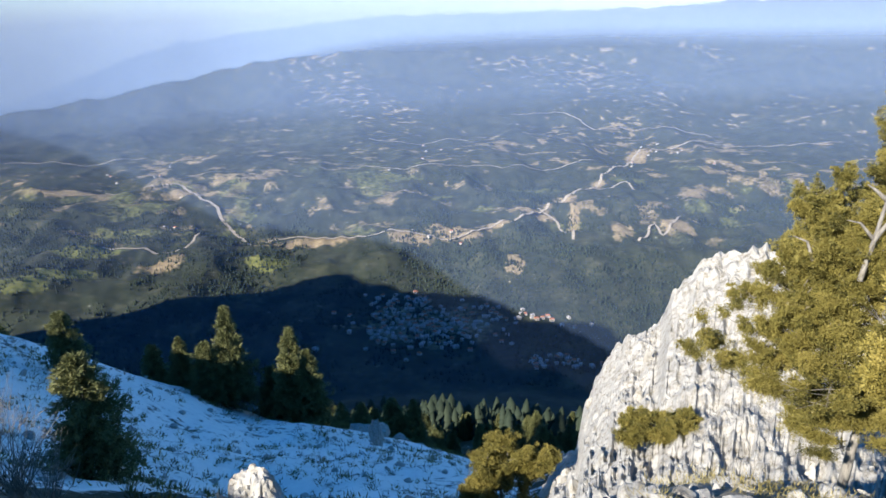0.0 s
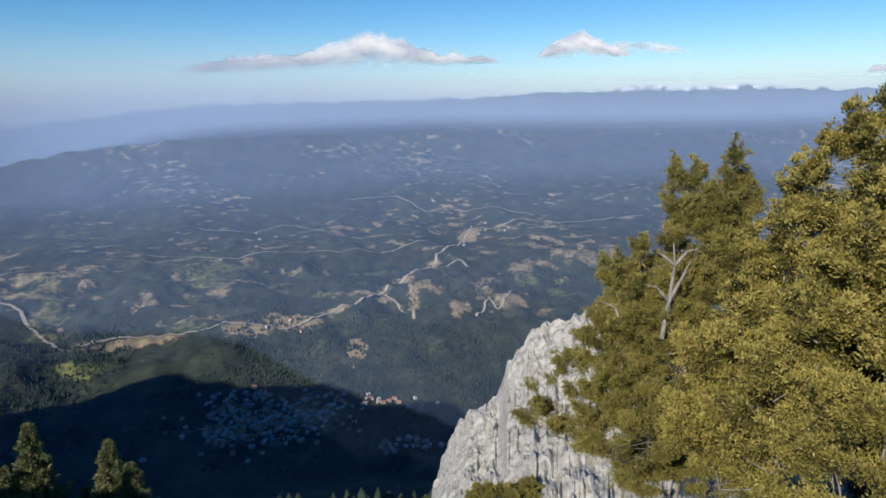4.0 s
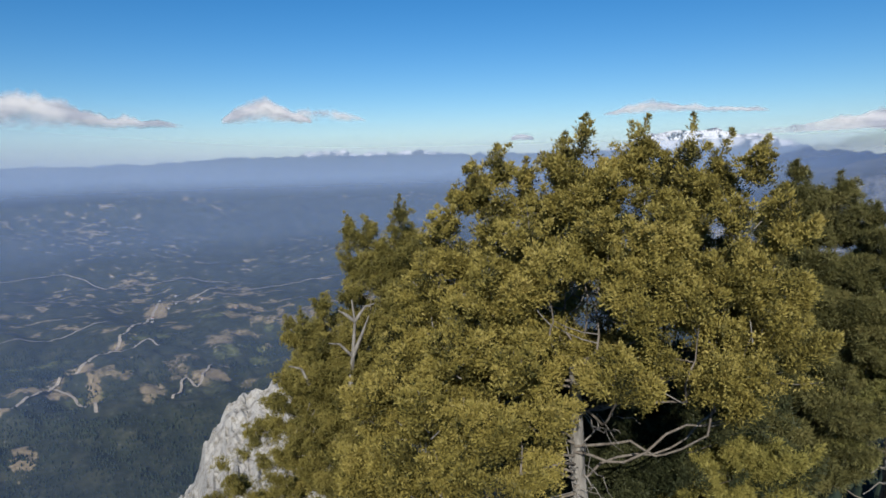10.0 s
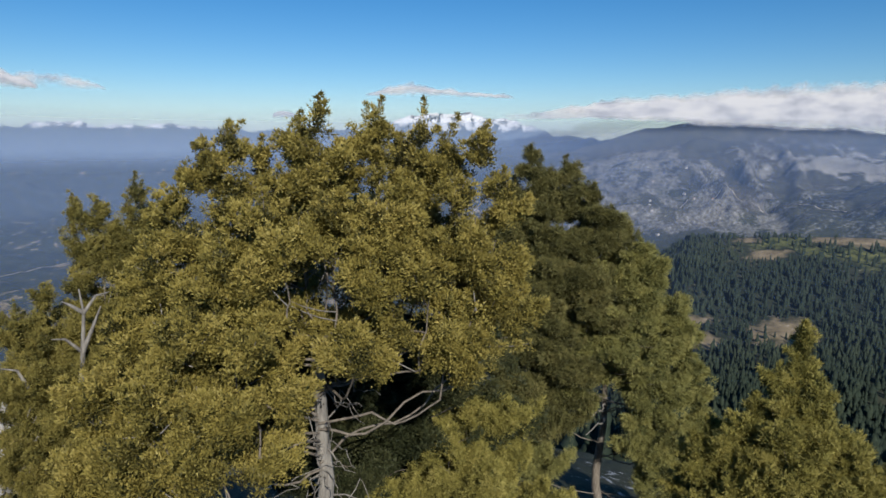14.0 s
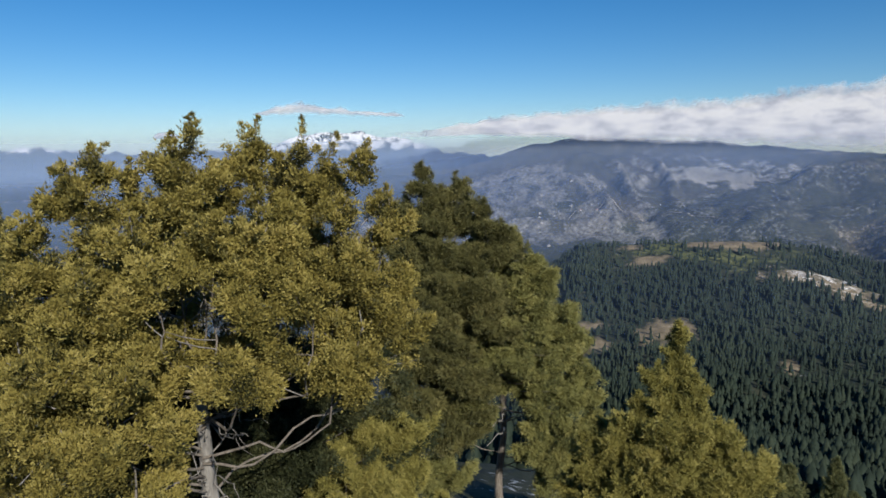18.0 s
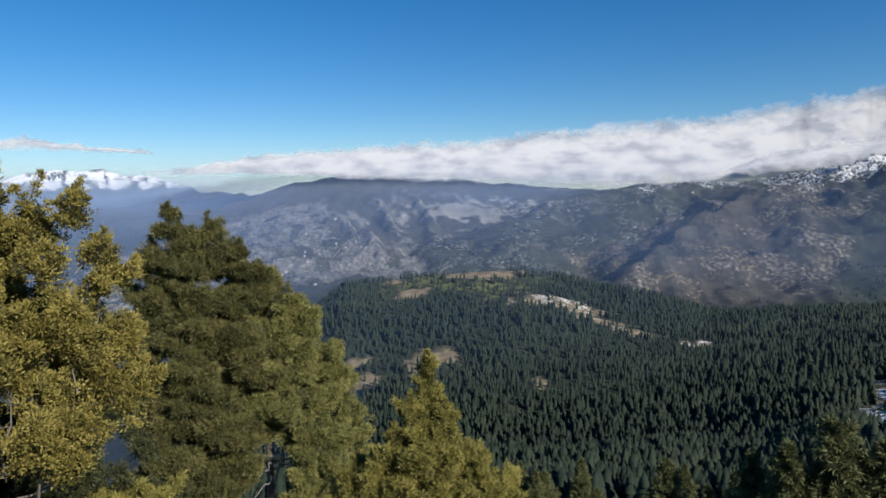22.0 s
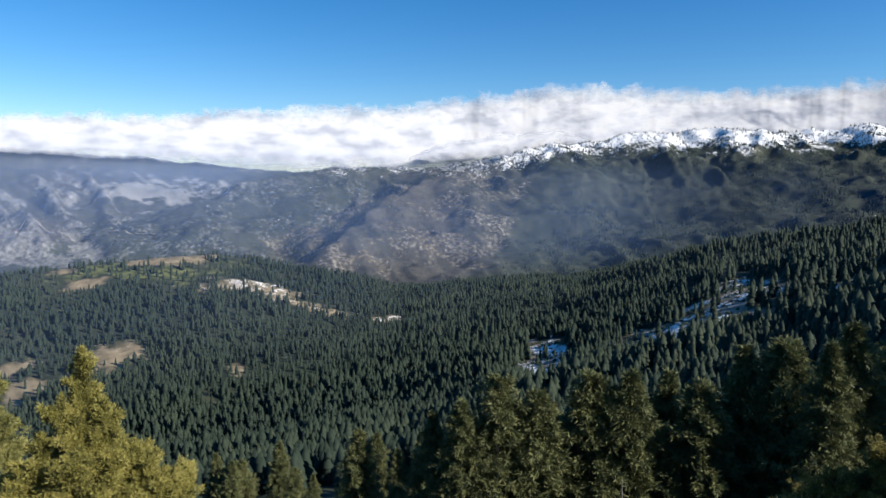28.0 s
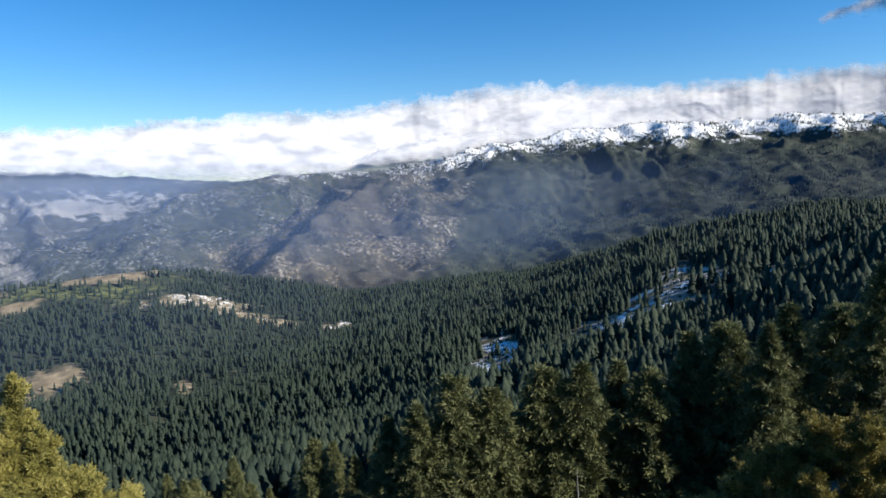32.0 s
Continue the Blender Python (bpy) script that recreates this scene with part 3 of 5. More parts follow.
def build_cloud(name, label, az0, az1, base, tops, seed, r=4640, depth=34, step=0.12, rows=36, ragged=0.35, solid=1.0, lean=0.7, floor_=1.25):
    """A billowing body of vapour. base and tops: (azimuth, elevation) along its lower and upper edges."""
    az, v = np.arange(az0, az1 + step, step), np.linspace(0, 1, rows)
    vv, aa = np.meshgrid(v, az, indexing="ij")
    low, high = np.interp(aa, *zip(*base)), np.interp(aa, *zip(*tops))
    rag = ragged * (fbm(aa * 0.9, 0 * aa + seed, 5, seed) + 0.5 * (0.5 - fbm(aa * 0.8, 0 * aa + seed, 1, seed + 3, True)) + 0.3 * (0.5 - fbm(aa * 2.0, 0 * aa + seed, 2, seed + 4, True)))
    low = low + 0.12 * fbm(aa * 0.7, 0 * aa + seed, 4, seed + 5)
    ends = np.clip(np.minimum(aa - az0, az1 - aa) / (0.16 * (az1 - az0) + 0.01), 0, 1) ** 0.5
    mid_ = low + (high - low) * 0.3
    low, high = mid_ + (low - mid_) * ends, mid_ + (high - mid_) * ends
    el = low + (high - low) * vv + rag * ends * vv ** 5
    puff = 0
    for k, (size, amp) in enumerate(((0.3, 0.8), (0.62, 0.5), (1.25, 0.26), (2.5, 0.12))):
        lump = value_noise(aa * size + 0.55 * el * size + 31 * k, el * size * 1.7 - 0.35 * aa * size + seed, seed + k)
        puff = puff + amp * (1 - 2 * np.abs(lump))
    puff = puff - 0.6
    round_ = np.sqrt(np.clip(1 - (2 * vv - 1) ** 2, 0, 1)) * ends
    verts, faces, body = [], [], []
    for sign in (-1, 1):
        rr = r + lean * (el - low) * 80 + sign * round_ * depth * (0.7 + 0.75 * puff)
        a = np.radians(aa)
        verts.append(np.stack([(rr * np.sin(a)).ravel(), (rr * np.cos(a)).ravel(), (rr * np.tan(np.radians(el))).ravel()], 1))
        g = grid_faces(len(v), len(az))
        faces.append(g[:, ::-1] if sign < 0 else g + len(verts[0]))
        body.append(np.clip(np.minimum(np.minimum(floor_ * vv, 2.6 * (1 - vv)), 1.4 * ends ** 2), 0, 1).ravel() * solid)
    ob = mesh_object(name, np.concatenate(verts), np.concatenate(faces), CLOUD, attrs={"body": np.concatenate(body)})
    return tagged(ob, label, "cloud")


build_cloud("cloud", "long white flat-based cumulus cloud over the plain", -6.6, 19.6, [(-7, 1.9), (19, 2.5)],
            [(-7, 2.5), (-4, 3.2), (2, 3.6), (5, 4.2), (8.5, 5.4), (11, 4.6), (14, 3.5), (18, 3.4), (20, 2.9)], 1, depth=40, ragged=0.55)
build_cloud("cloud", "small white cumulus cloud with a bright dome", 22.0, 29.4, [(22, 2.7), (29, 2.8)], [(22, 3.7), (24, 4.5), (25.6, 5.1), (27.5, 4.1), (29, 3.5)], 2, depth=30, ragged=0.35)
build_cloud("cloud", "thin grey tail of the small cumulus cloud", 26.0, 34.0, [(26, 2.7), (34, 2.9)], [(26, 4.0), (30, 4.2), (34, 3.3)], 6, r=4660, depth=12, ragged=0.4, solid=0.5)
build_cloud("cloud", "thin grey-white cloud streak above the snow range", 52.8, 65.6, [(53, 2.9), (65, 2.8)], [(53, 3.3), (57, 4.1), (60, 3.6), (66, 3.1)], 3, depth=14, ragged=0.3, solid=0.72)
build_cloud("cloud", "tiny white cloud low over the horizon", 45.6, 47.6, [(45, 1.1), (48, 1.1)], [(45, 1.5), (46.5, 1.75), (48, 1.4)], 4, depth=10, ragged=0.1)
BANK_TOP = [(62, 1.7), (66.8, 2.1), (73, 3.3), (80.4, 3.5), (88.7, 3.9), (99.5, 5.0), (107.7, 5.4), (111, 5.8), (122, 7.1), (128, 6.9), (136, 6.4), (146, 6.7), (165, 7.0)]
build_cloud("cloud_bank", "broad white cloud bank rolling over the snowy range", 61.5, 190, [(62, 1.0), (72, 1.0), (90, 0.2), (105, -0.6), (115, -0.6), (125, 1.2), (160, 2.0)],
            BANK_TOP, 5, r=4240, depth=12, step=0.11, rows=64, ragged=0.4, lean=1.0, floor_=3.0)
build_cloud("cloud_bank", "low white roll of cloud spilling over the snow crest", 110.5, 126, [(110, 0.4), (118, 0.5), (126, 1.8)], [(110, 1.2), (115, 2.4), (119, 3.0), (123, 3.4), (126, 2.8)], 8, r=4180, depth=12, step=0.1, rows=36, ragged=0.4, lean=1.0)
build_cloud("cloud", "small torn grey cloud high above the ridge", 146.5, 156, [(146, 9.2), (156, 9.6)], [(146, 10.0), (151, 11.6), (156, 10.6)], 14, r=4500, depth=20, step=0.12, rows=26, ragged=0.6, solid=0.5)


# ---- conifers ----
def tube(path, radii, sides=7):
    """Corners and faces of a tapering limb along a path."""
    path = [Vector(p) for p in path]
    v, f = [], []
    for k, (p, r) in enumerate(zip(path, radii)):
        d = (path[min(k + 1, len(path) - 1)] - path[max(k - 1, 0)]).normalized()
        s = d.cross(Vector((0.3, 0.9, 0.1))).normalized()
        u = d.cross(s)
        for j in range(sides):
            a = 2 * math.pi * j / sides
            v.append(p + (s * math.cos(a) + u * math.sin(a)) * r)
    for k in range(len(path) - 1):
        for j in range(sides):
            a, b = k * sides + j, k * sides + (j + 1) % sides
            f.append((a, b, b + sides, a + sides))
    return np.array([p[:] for p in v]), np.array(f)


def join(pieces):
    vs, fs, n = [], [], 0
    for v, f in pieces:
        vs.append(v)
        fs.append(f + n)
        n += len(v)
    return np.concatenate(vs), np.concatenate(fs)


def sprays(centres, outward, tints, rng, blades, length, width, spread, up=0.5):
    """Tufts of short pointed blades round each centre. Returns corners, three-sided faces and their tints."""
    n = len(centres)
    c = np.repeat(centres, blades, 0)
    o = np.repeat(outward, blades, 0)
    jitter = rng.normal(size=(n * blades, 3))
    base = c + jitter * (np.repeat(spread, blades)[:, None] if isinstance(spread, np.ndarray) else spread)
    d = o * 0.7 + [0, 0, up] + jitter * 0.55 + rng.normal(size=(n * blades, 3)) * 0.35
    d /= np.linalg.norm(d, axis=1, keepdims=True)
    s = np.cross(d, rng.normal(size=d.shape))
    s /= np.linalg.norm(s, axis=1, keepdims=True) + 1e-9
    ln = length * rng.uniform(0.6, 1.3, (n * blades, 1))
    w = width * rng.uniform(0.7, 1.3, (n * blades, 1))
    v = np.stack([base - s * w, base + s * w, base + d * ln], 1).reshape(-1, 3)
    f = np.arange(len(v)).reshape(-1, 3)
    t = np.repeat(tints, blades) + rng.normal(0, 0.1, n * blades)
    return v, f, np.clip(t, 0, 1)


def fir_mesh(height, radius, seed, whorls=24, arms=9, detail=6, taper=0.52):
    """Crown of a fir: whorls of drooping fan-shaped boughs."""
    rng = np.random.default_rng(seed)
    cs, os_, ts = [], [], []
    for k in range(whorls):
        u = (k + rng.uniform(0, 0.7)) / whorls
        z = height * (0.06 + 0.93 * u)
        reach = radius * (1 - u) ** taper * rng.uniform(0.82, 1.12) + 0.12
        for j in range(max(4, int(arms * (1 - 0.5 * u)))):
            a = rng.uniform(0, 2 * math.pi)
            L = reach * rng.uniform(0.6, 1.15) * (1 + 0.7 * float(value_noise(a * 1.3 + seed, z * 0.9, seed)))
            for q in range(detail):
                s = (q + 0.6) / detail
                if s < 0.25 and detail > 3:
                    continue
                side = rng.normal(0, 0.16 * L * s)
                cs.append((math.cos(a) * L * s - math.sin(a) * side, math.sin(a) * L * s + math.cos(a) * side, z - 0.22 * L * s * s + 0.1 * L * s + rng.normal(0, 0.05 * radius)))
                os_.append((math.cos(a), math.sin(a), -0.15))
                # tint carries the crown's inner shade and brighter bough ends
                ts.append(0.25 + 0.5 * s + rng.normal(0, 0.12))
    return np.array(cs), np.array(os_), np.array(ts)


def build_fir(height, radius, seed, label, whorls=32, arms=11, detail=6, blades=32, size=0.36, mat=None, taper=0.55):
    rng = np.random.default_rng(seed + 100)
    root = new("fir_tree")
    tagged(root, label, "tree", "fir trees on the slopes")
    bend = rng.normal(0, 0.01 * height, 2)
    v, f = tube([(0, 0, -1.5), (bend[0], bend[1], height * 0.5), (0, 0, height * 0.97)], [height * 0.018, height * 0.011, 0.02], 7)
    mesh_object("trunk", v, f, BARK, root, "grey bark trunk")
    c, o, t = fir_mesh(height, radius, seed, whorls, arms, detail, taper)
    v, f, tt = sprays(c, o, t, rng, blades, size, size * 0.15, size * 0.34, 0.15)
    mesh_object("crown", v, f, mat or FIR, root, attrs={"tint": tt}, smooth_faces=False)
    return root


def stand(tree, az, r, turn=0.0, scale=1.0, sink=0.3):
    p = at_ring(az, r, -sink)
    return copy_thing(tree, Matrix.Translation(p) @ Matrix.Rotation(turn, 4, "Z") @ Matrix.Scale(scale, 4))


def move_thing(tree, az, r, turn=0.0, sink=0.3):
    p = at_ring(az, r, -sink)
    tree.matrix_basis = Matrix.Translation(p) @ Matrix.Rotation(turn, 4, "Z")
    return tree


FIRS = [build_fir(14, 4.3, 11, "dark green fir with drooping boughs on the slope", taper=0.7),
        build_fir(15, 3.9, 12, "slender dark green fir with a pointed top", taper=0.8),
        build_fir(12, 4.3, 13, "broad dense fir with a rounded olive top"),
        build_fir(13.5, 4.8, 14, "wide old fir with shaded lower boughs")]
LONE = [(-19.5, 85, 1, 1.02), (-23.5, 88, 0, 0.62), (-21.5, 84, 2, 0.75), (-14.3, 82, 1, 1.0), (-12.9, 80, 0, 0.85), (-16.2, 86, 3, 0.7), (-10.2, 98, 1, 0.72), (-25.7, 92, 2, 0.62), (-31.6, 70, 3, 0.56),
        (-31.0, 34, 2, 0.62), (-8.2, 78, 3, 0.42), (-36, 96, 2, 0.5), (-7.0, 104, 0, 0.75), (-4.5, 108, 2, 0.8)]
RIGHT = [(115.5, 56, 0, 0.86), (118.6, 57, 3, 1.08), (122.0, 58, 2, 1.16), (126.4, 60, 3, 1.2), (129.5, 60, 0, 1.2), (135.0, 62, 2, 1.36), (138.2, 66, 1, 1.3), (141.0, 66, 3, 1.4), (145.2, 68, 0, 1.3), (132.6, 64, 1, 1.2),
         (136.7, 66, 0, 1.08), (131.2, 76, 2, 1.2), (133.2, 82, 3, 1.1), (141.4, 74, 1, 1.15), (145.0, 80, 2, 1.15), (148.8, 78, 3, 1.2), (143.9, 62, 1, 1.05), (126.5, 62, 3, 0.95), (128.3, 70, 2, 1.0),
         (117.6, 60, 2, 0.9), (120.4, 62, 3, 0.95), (123.6, 66, 0, 1.0), (113.0, 58, 1, 0.78), (106.6, 60, 0, 0.8), (151.5, 70, 0, 1.2), (139.2, 90, 3, 1.0), (129.6, 92, 1, 0.95),
         (124.9, 88, 2, 0.9), (119.0, 84, 0, 0.85), (115.2, 76, 3, 0.8), (100.9, 84, 2, 0.7), (91.2, 110, 3, 0.8), (154.5, 84, 2, 1.2), (147.2, 95, 0, 1.1), (110.0, 74, 2, 0.7), (134.8, 100, 1, 1.0)]
rng = random.Random(4)
for az_, r_, k_, s_ in LONE + RIGHT:
    stand(FIRS[k_], az_, r_, rng.uniform(0, 6.28), s_)
for k_, (az_, r_) in enumerate(((-44, 90), (-41, 110), (153, 105), (150, 112))):
    move_thing(FIRS[k_], az_, r_, k_ * 1.3)


# the nearest ranks of the woods, tree by tree
for az0_, az1_, r0_, r1_, n_ in ((-17, 13, 104, 205, 62), (94, 156, 98, 168, 66)):
    for k_ in range(n_):
        a_, r_ = rng.uniform(az0_, az1_), math.sqrt(rng.uniform(r0_ ** 2, r1_ ** 2))
        stand(FIRS[rng.choice((0, 1, 1, 2, 3))], a_, r_, rng.uniform(0, 6.28), rng.uniform(0.55, 1.0))


# ---- the fir forest ----
def forest(name, label, places, mat, tiers, sides, seed):
    """Many jagged little firs in one mesh. places: x, y, z, height, radius, tint."""
    rng = np.random.default_rng(seed)
    n = len(places)
    x, y, z, h, w, t = places.T
    vs, ts, fs, m = [], [], [], 0
    ids = np.arange(n)
    for k in range(tiers):
        lo, hi = k / tiers * 0.9, min(1.0, (k + 1.9) / tiers)
        rad = w * (1 - lo) ** 0.6 * (1.35 if tiers == 1 else 1) * rng.uniform(0.85, 1.15, n)
        turn = rng.uniform(0, 6.28, n)
        # upper tiers get a lighter tint, light from above put into the colour
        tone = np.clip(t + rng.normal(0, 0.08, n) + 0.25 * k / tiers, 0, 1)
        for j in range(sides):
            a = turn + 2 * np.pi * (j + rng.uniform(-0.2, 0.2, n)) / sides
            rj = rad * rng.uniform(0.65, 1.2, n)
            vs.append(np.stack([x + np.cos(a) * rj, y + np.sin(a) * rj, z + h * (lo + rng.uniform(-0.04, 0.02, n))], 1))
            fs.append(np.stack([m + j * n + ids, m + (j + 1) % sides * n + ids, m + sides * n + ids], 1))
        vs.append(np.stack([x + rng.normal(0, 0.05, n) * w, y + rng.normal(0, 0.05, n) * w, z + h * hi], 1))
        ts += [tone] * (sides + 1)
        m += (sides + 1) * n
    ob = mesh_object(name, np.concatenate(vs), np.concatenate(fs), mat, attrs={"tint": np.concatenate(ts)})
    return tagged(ob, label, "forest", kind="stuff")


def scatter(az0, az1, r0, r1, spacing, seed, keep=None, height=(8, 16)):
    rng = np.random.default_rng(seed)
    n = int(radians(az1 - az0) * 0.5 * (r1 * r1 - r0 * r0) / spacing ** 2)
    a, r = np.radians(rng.uniform(az0, az1, n)), np.sqrt(rng.uniform(r0 * r0, r1 * r1, n))
    x, y = r * np.sin(a), r * np.cos(a)
    ok = np.ones(n, bool)
    for ca, cr, w, l in CLEARINGS:
        g = spot(x, y, ca, cr, w, l)
        ok &= ~((g > 0.55) & (rng.random(n) < (0.93 if ca > 120 else 0.94)))
    if keep is not None:
        ok &= keep(x, y, rng)
    x, y = x[ok], y[ok]
    h = rng.uniform(*height, len(x)) * (0.75 + 0.5 * (fbm(x / 90, y / 90, 2, 51) + 0.4))
    return np.stack([x, y, land(x, y) - 0.5, h, h * rng.uniform(0.19, 0.29, len(x)), np.clip(0.4 + 0.6 * fbm(x / 120, y / 120, 3, 53) + rng.normal(0, 0.15, len(x)), 0, 1)], 1)


def low_scrub(clearings, seed):
    """Knee-high bushes and tufts that break the snow of the clearings."""
    g = np.random.default_rng(seed)
    out = []
    for az, r, w, l, n in clearings:
        c, a = ring(az, r), radians(az)
        s, t = g.uniform(-1.5, 1.5, n) * w, g.uniform(-1.5, 1.5, n) * l
        x, y = c.x + s * math.cos(a) + t * math.sin(a), c.y - s * math.sin(a) + t * math.cos(a)
        h = g.uniform(0.5, 1.7, n)
        out.append(np.stack([x, y, land(x, y) - 0.2, h, h * g.uniform(0.6, 1.1, n), g.uniform(0.2, 1, n)], 1))
    return np.concatenate(out)


thin_top = lambda x, y, g: g.random(len(x)) < np.where(spot(x, y, 91, 1110, 120, 90) > 0.3, 0.2, 1.0)
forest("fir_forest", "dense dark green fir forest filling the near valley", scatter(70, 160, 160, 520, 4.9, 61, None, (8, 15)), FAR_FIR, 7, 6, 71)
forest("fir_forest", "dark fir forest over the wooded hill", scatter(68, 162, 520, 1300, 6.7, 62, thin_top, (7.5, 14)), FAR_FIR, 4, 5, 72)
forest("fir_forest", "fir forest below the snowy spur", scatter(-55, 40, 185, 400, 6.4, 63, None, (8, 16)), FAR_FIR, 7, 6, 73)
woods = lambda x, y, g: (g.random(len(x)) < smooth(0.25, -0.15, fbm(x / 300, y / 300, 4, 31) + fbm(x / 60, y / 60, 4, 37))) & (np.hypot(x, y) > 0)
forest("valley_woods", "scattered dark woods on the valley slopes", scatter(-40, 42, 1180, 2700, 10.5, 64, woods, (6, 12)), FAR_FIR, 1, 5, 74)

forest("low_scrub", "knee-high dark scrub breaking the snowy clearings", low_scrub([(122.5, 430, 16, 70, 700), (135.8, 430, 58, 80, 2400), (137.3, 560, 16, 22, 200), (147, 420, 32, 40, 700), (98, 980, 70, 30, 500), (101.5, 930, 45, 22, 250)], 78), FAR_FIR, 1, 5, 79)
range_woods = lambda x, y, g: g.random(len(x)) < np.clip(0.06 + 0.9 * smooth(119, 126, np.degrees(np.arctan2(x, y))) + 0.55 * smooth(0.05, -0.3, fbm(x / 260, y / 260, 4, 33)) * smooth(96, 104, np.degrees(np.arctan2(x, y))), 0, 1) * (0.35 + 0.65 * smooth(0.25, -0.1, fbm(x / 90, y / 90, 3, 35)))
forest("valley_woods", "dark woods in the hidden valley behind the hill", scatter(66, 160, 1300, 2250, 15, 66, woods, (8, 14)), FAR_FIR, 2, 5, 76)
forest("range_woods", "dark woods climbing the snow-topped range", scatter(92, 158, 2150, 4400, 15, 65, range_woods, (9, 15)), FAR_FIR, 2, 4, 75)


# ---- the limestone crag beside the lookout ----
CRAG_AZ = [6, 9.4, 10.2, 12.4, 12.9, 14.3, 16.1, 18.9, 19.7, 22.1, 25.8, 30, 36, 40]
CRAG_EL = [-44, -37, -35.5, -34.0, -30.4, -27.3, -24.8, -23.5, -21.0, -18.2, -16.7, -16.9, -20.5, -27]


def build_crag():
    p, q = np.linspace(6, 40, 290), np.concatenate([np.linspace(0, 1, 170), np.linspace(1.02, 1.7, 30)])
    qq, pp = np.meshgrid(q, p, indexing="ij")
    sil = np.interp(pp, CRAG_AZ, CRAG_EL)
    r = 12.6 + 12.4 * np.minimum(qq, 1) ** 0.9 + 12 * np.maximum(qq - 1, 0)
    foot = np.minimum(-37.5, sil - 4)
    el = foot + (sil - foot) * np.minimum(qq, 1) ** 0.9
    z = r * np.tan(np.radians(el)) - 60 * np.maximum(qq - 1, 0) - 5 * (1 - smooth(0, 0.025, qq))
    a = np.radians(pp)
    x, y = r * np.sin(a), r * np.cos(a)
    # upright blades and gullies, roughest on the face
    across = pp * 0.5
    rough = smooth(0.0, 0.03, qq)
    blades_ = fbm(across * 0.8 + 0.42 * z, z * 0.36 + r * 0.12, 4, 81, True)
    chips = fbm(x * 1.9 + 0.8 * z, z * 1.7 + 0.7 * y, 5, 83, True)
    push = rough * (0.42 * blades_ + 0.3 * chips)
    x, y = x - np.sin(a) * push, y - np.cos(a) * push
    z = z + rough * (0.26 * fbm(across * 2.4, r * 0.6, 4, 85, True) + 0.3 * fbm(x * 1.3, y * 1.3, 5, 87)) - 0.35 * rough
    v = np.stack([x.ravel(), y.ravel(), z.ravel()], 1)
    ob = mesh_object("rock_crag", v, grid_faces(len(q), len(p))[:, ::-1], ROCK, smooth_faces=False)
    tagged(ob, "steep jagged white limestone crag with upright cracks", "rock")
    g = random.Random(77)
    grid = v.reshape(len(q), len(p), 3)
    for k in range(24):  # loose slabs and blades standing proud of the face
        i, j = int(170 * g.uniform(0.03, 0.97)), int(290 * g.uniform(0.12, 0.85))
        c = grid[i, j]
        s = g.uniform(0.2, 0.5) * (0.5 + 0.5 * i / 170)
        slab = boulder("slab", "", c, (s * g.uniform(0.5, 0.9), s * g.uniform(0.4, 0.8), s * g.uniform(0.9, 2.0)), 300 + k, level=3)
        for key in list(slab.keys()):
            del slab[key]
        slab.parent = ob


def boulder(name, label, place, size, seed, mat=ROCK, level=5, sharp=0.5):
    v, f = ico(level)
    n = fbm(v[:, 0] * 1.3 + seed, v[:, 1] * 1.3 + v[:, 2] * 1.1, 5, seed, True) * sharp + 0.4 * sharp * fbm(v[:, 0] * 5 + seed, v[:, 1] * 5 - v[:, 2] * 4, 3, seed + 3, True)
    g = np.random.default_rng(seed)
    for k in range(14):
        d = g.normal(size=3)
        d /= np.linalg.norm(d)
        v = v - np.outer(np.maximum(v @ d - g.uniform(0.5, 0.8), 0), d)
    v = v * (1 + 0.5 * n)[:, None] * list(size) + list(place)
    return tagged(mesh_object(name, v, f, mat, smooth_faces=False), label, "rock", "white limestone rocks")


build_crag()


def rocks():
    g = random.Random(8)
    boulder("rock", "jagged white limestone block beside the snow", ring(-18.6, 14, -11.4), (0.8, 0.8, 1.6), 5)
    boulder("rock", "jagged white limestone block beside the snow", ring(-21.2, 14, -11.4), (0.7, 0.8, 1.6), 6)
    boulder("rock", "low white limestone block beside the snow", ring(-25.5, 13, -10.9), (0.6, 0.6, 1.1), 7)
    boulder("rock_pinnacle", "upright white limestone pinnacle among the firs", at_ring(-7.0, 66, 0.6), (0.7, 0.7, 2.4), 9, sharp=0.7)
    for k in range(9):
        boulder("rock", "white limestone outcrop in the snow", at_ring(g.uniform(-9, -2), g.uniform(72, 86), 0.3), (g.uniform(0.8, 2.0), 1.2, g.uniform(0.7, 1.5)), 20 + k, level=3)
    for k in range(110):
        az, r = g.uniform(14, 44), g.uniform(7.5, 13)
        s = g.uniform(0.06, 0.22)
        boulder("rock", "broken white limestone stone in dry grass", at_ring(az, r, 0.1), (s * g.uniform(0.8, 1.6), s, s * g.uniform(0.6, 1.4)), 40 + k, level=3)


rocks()


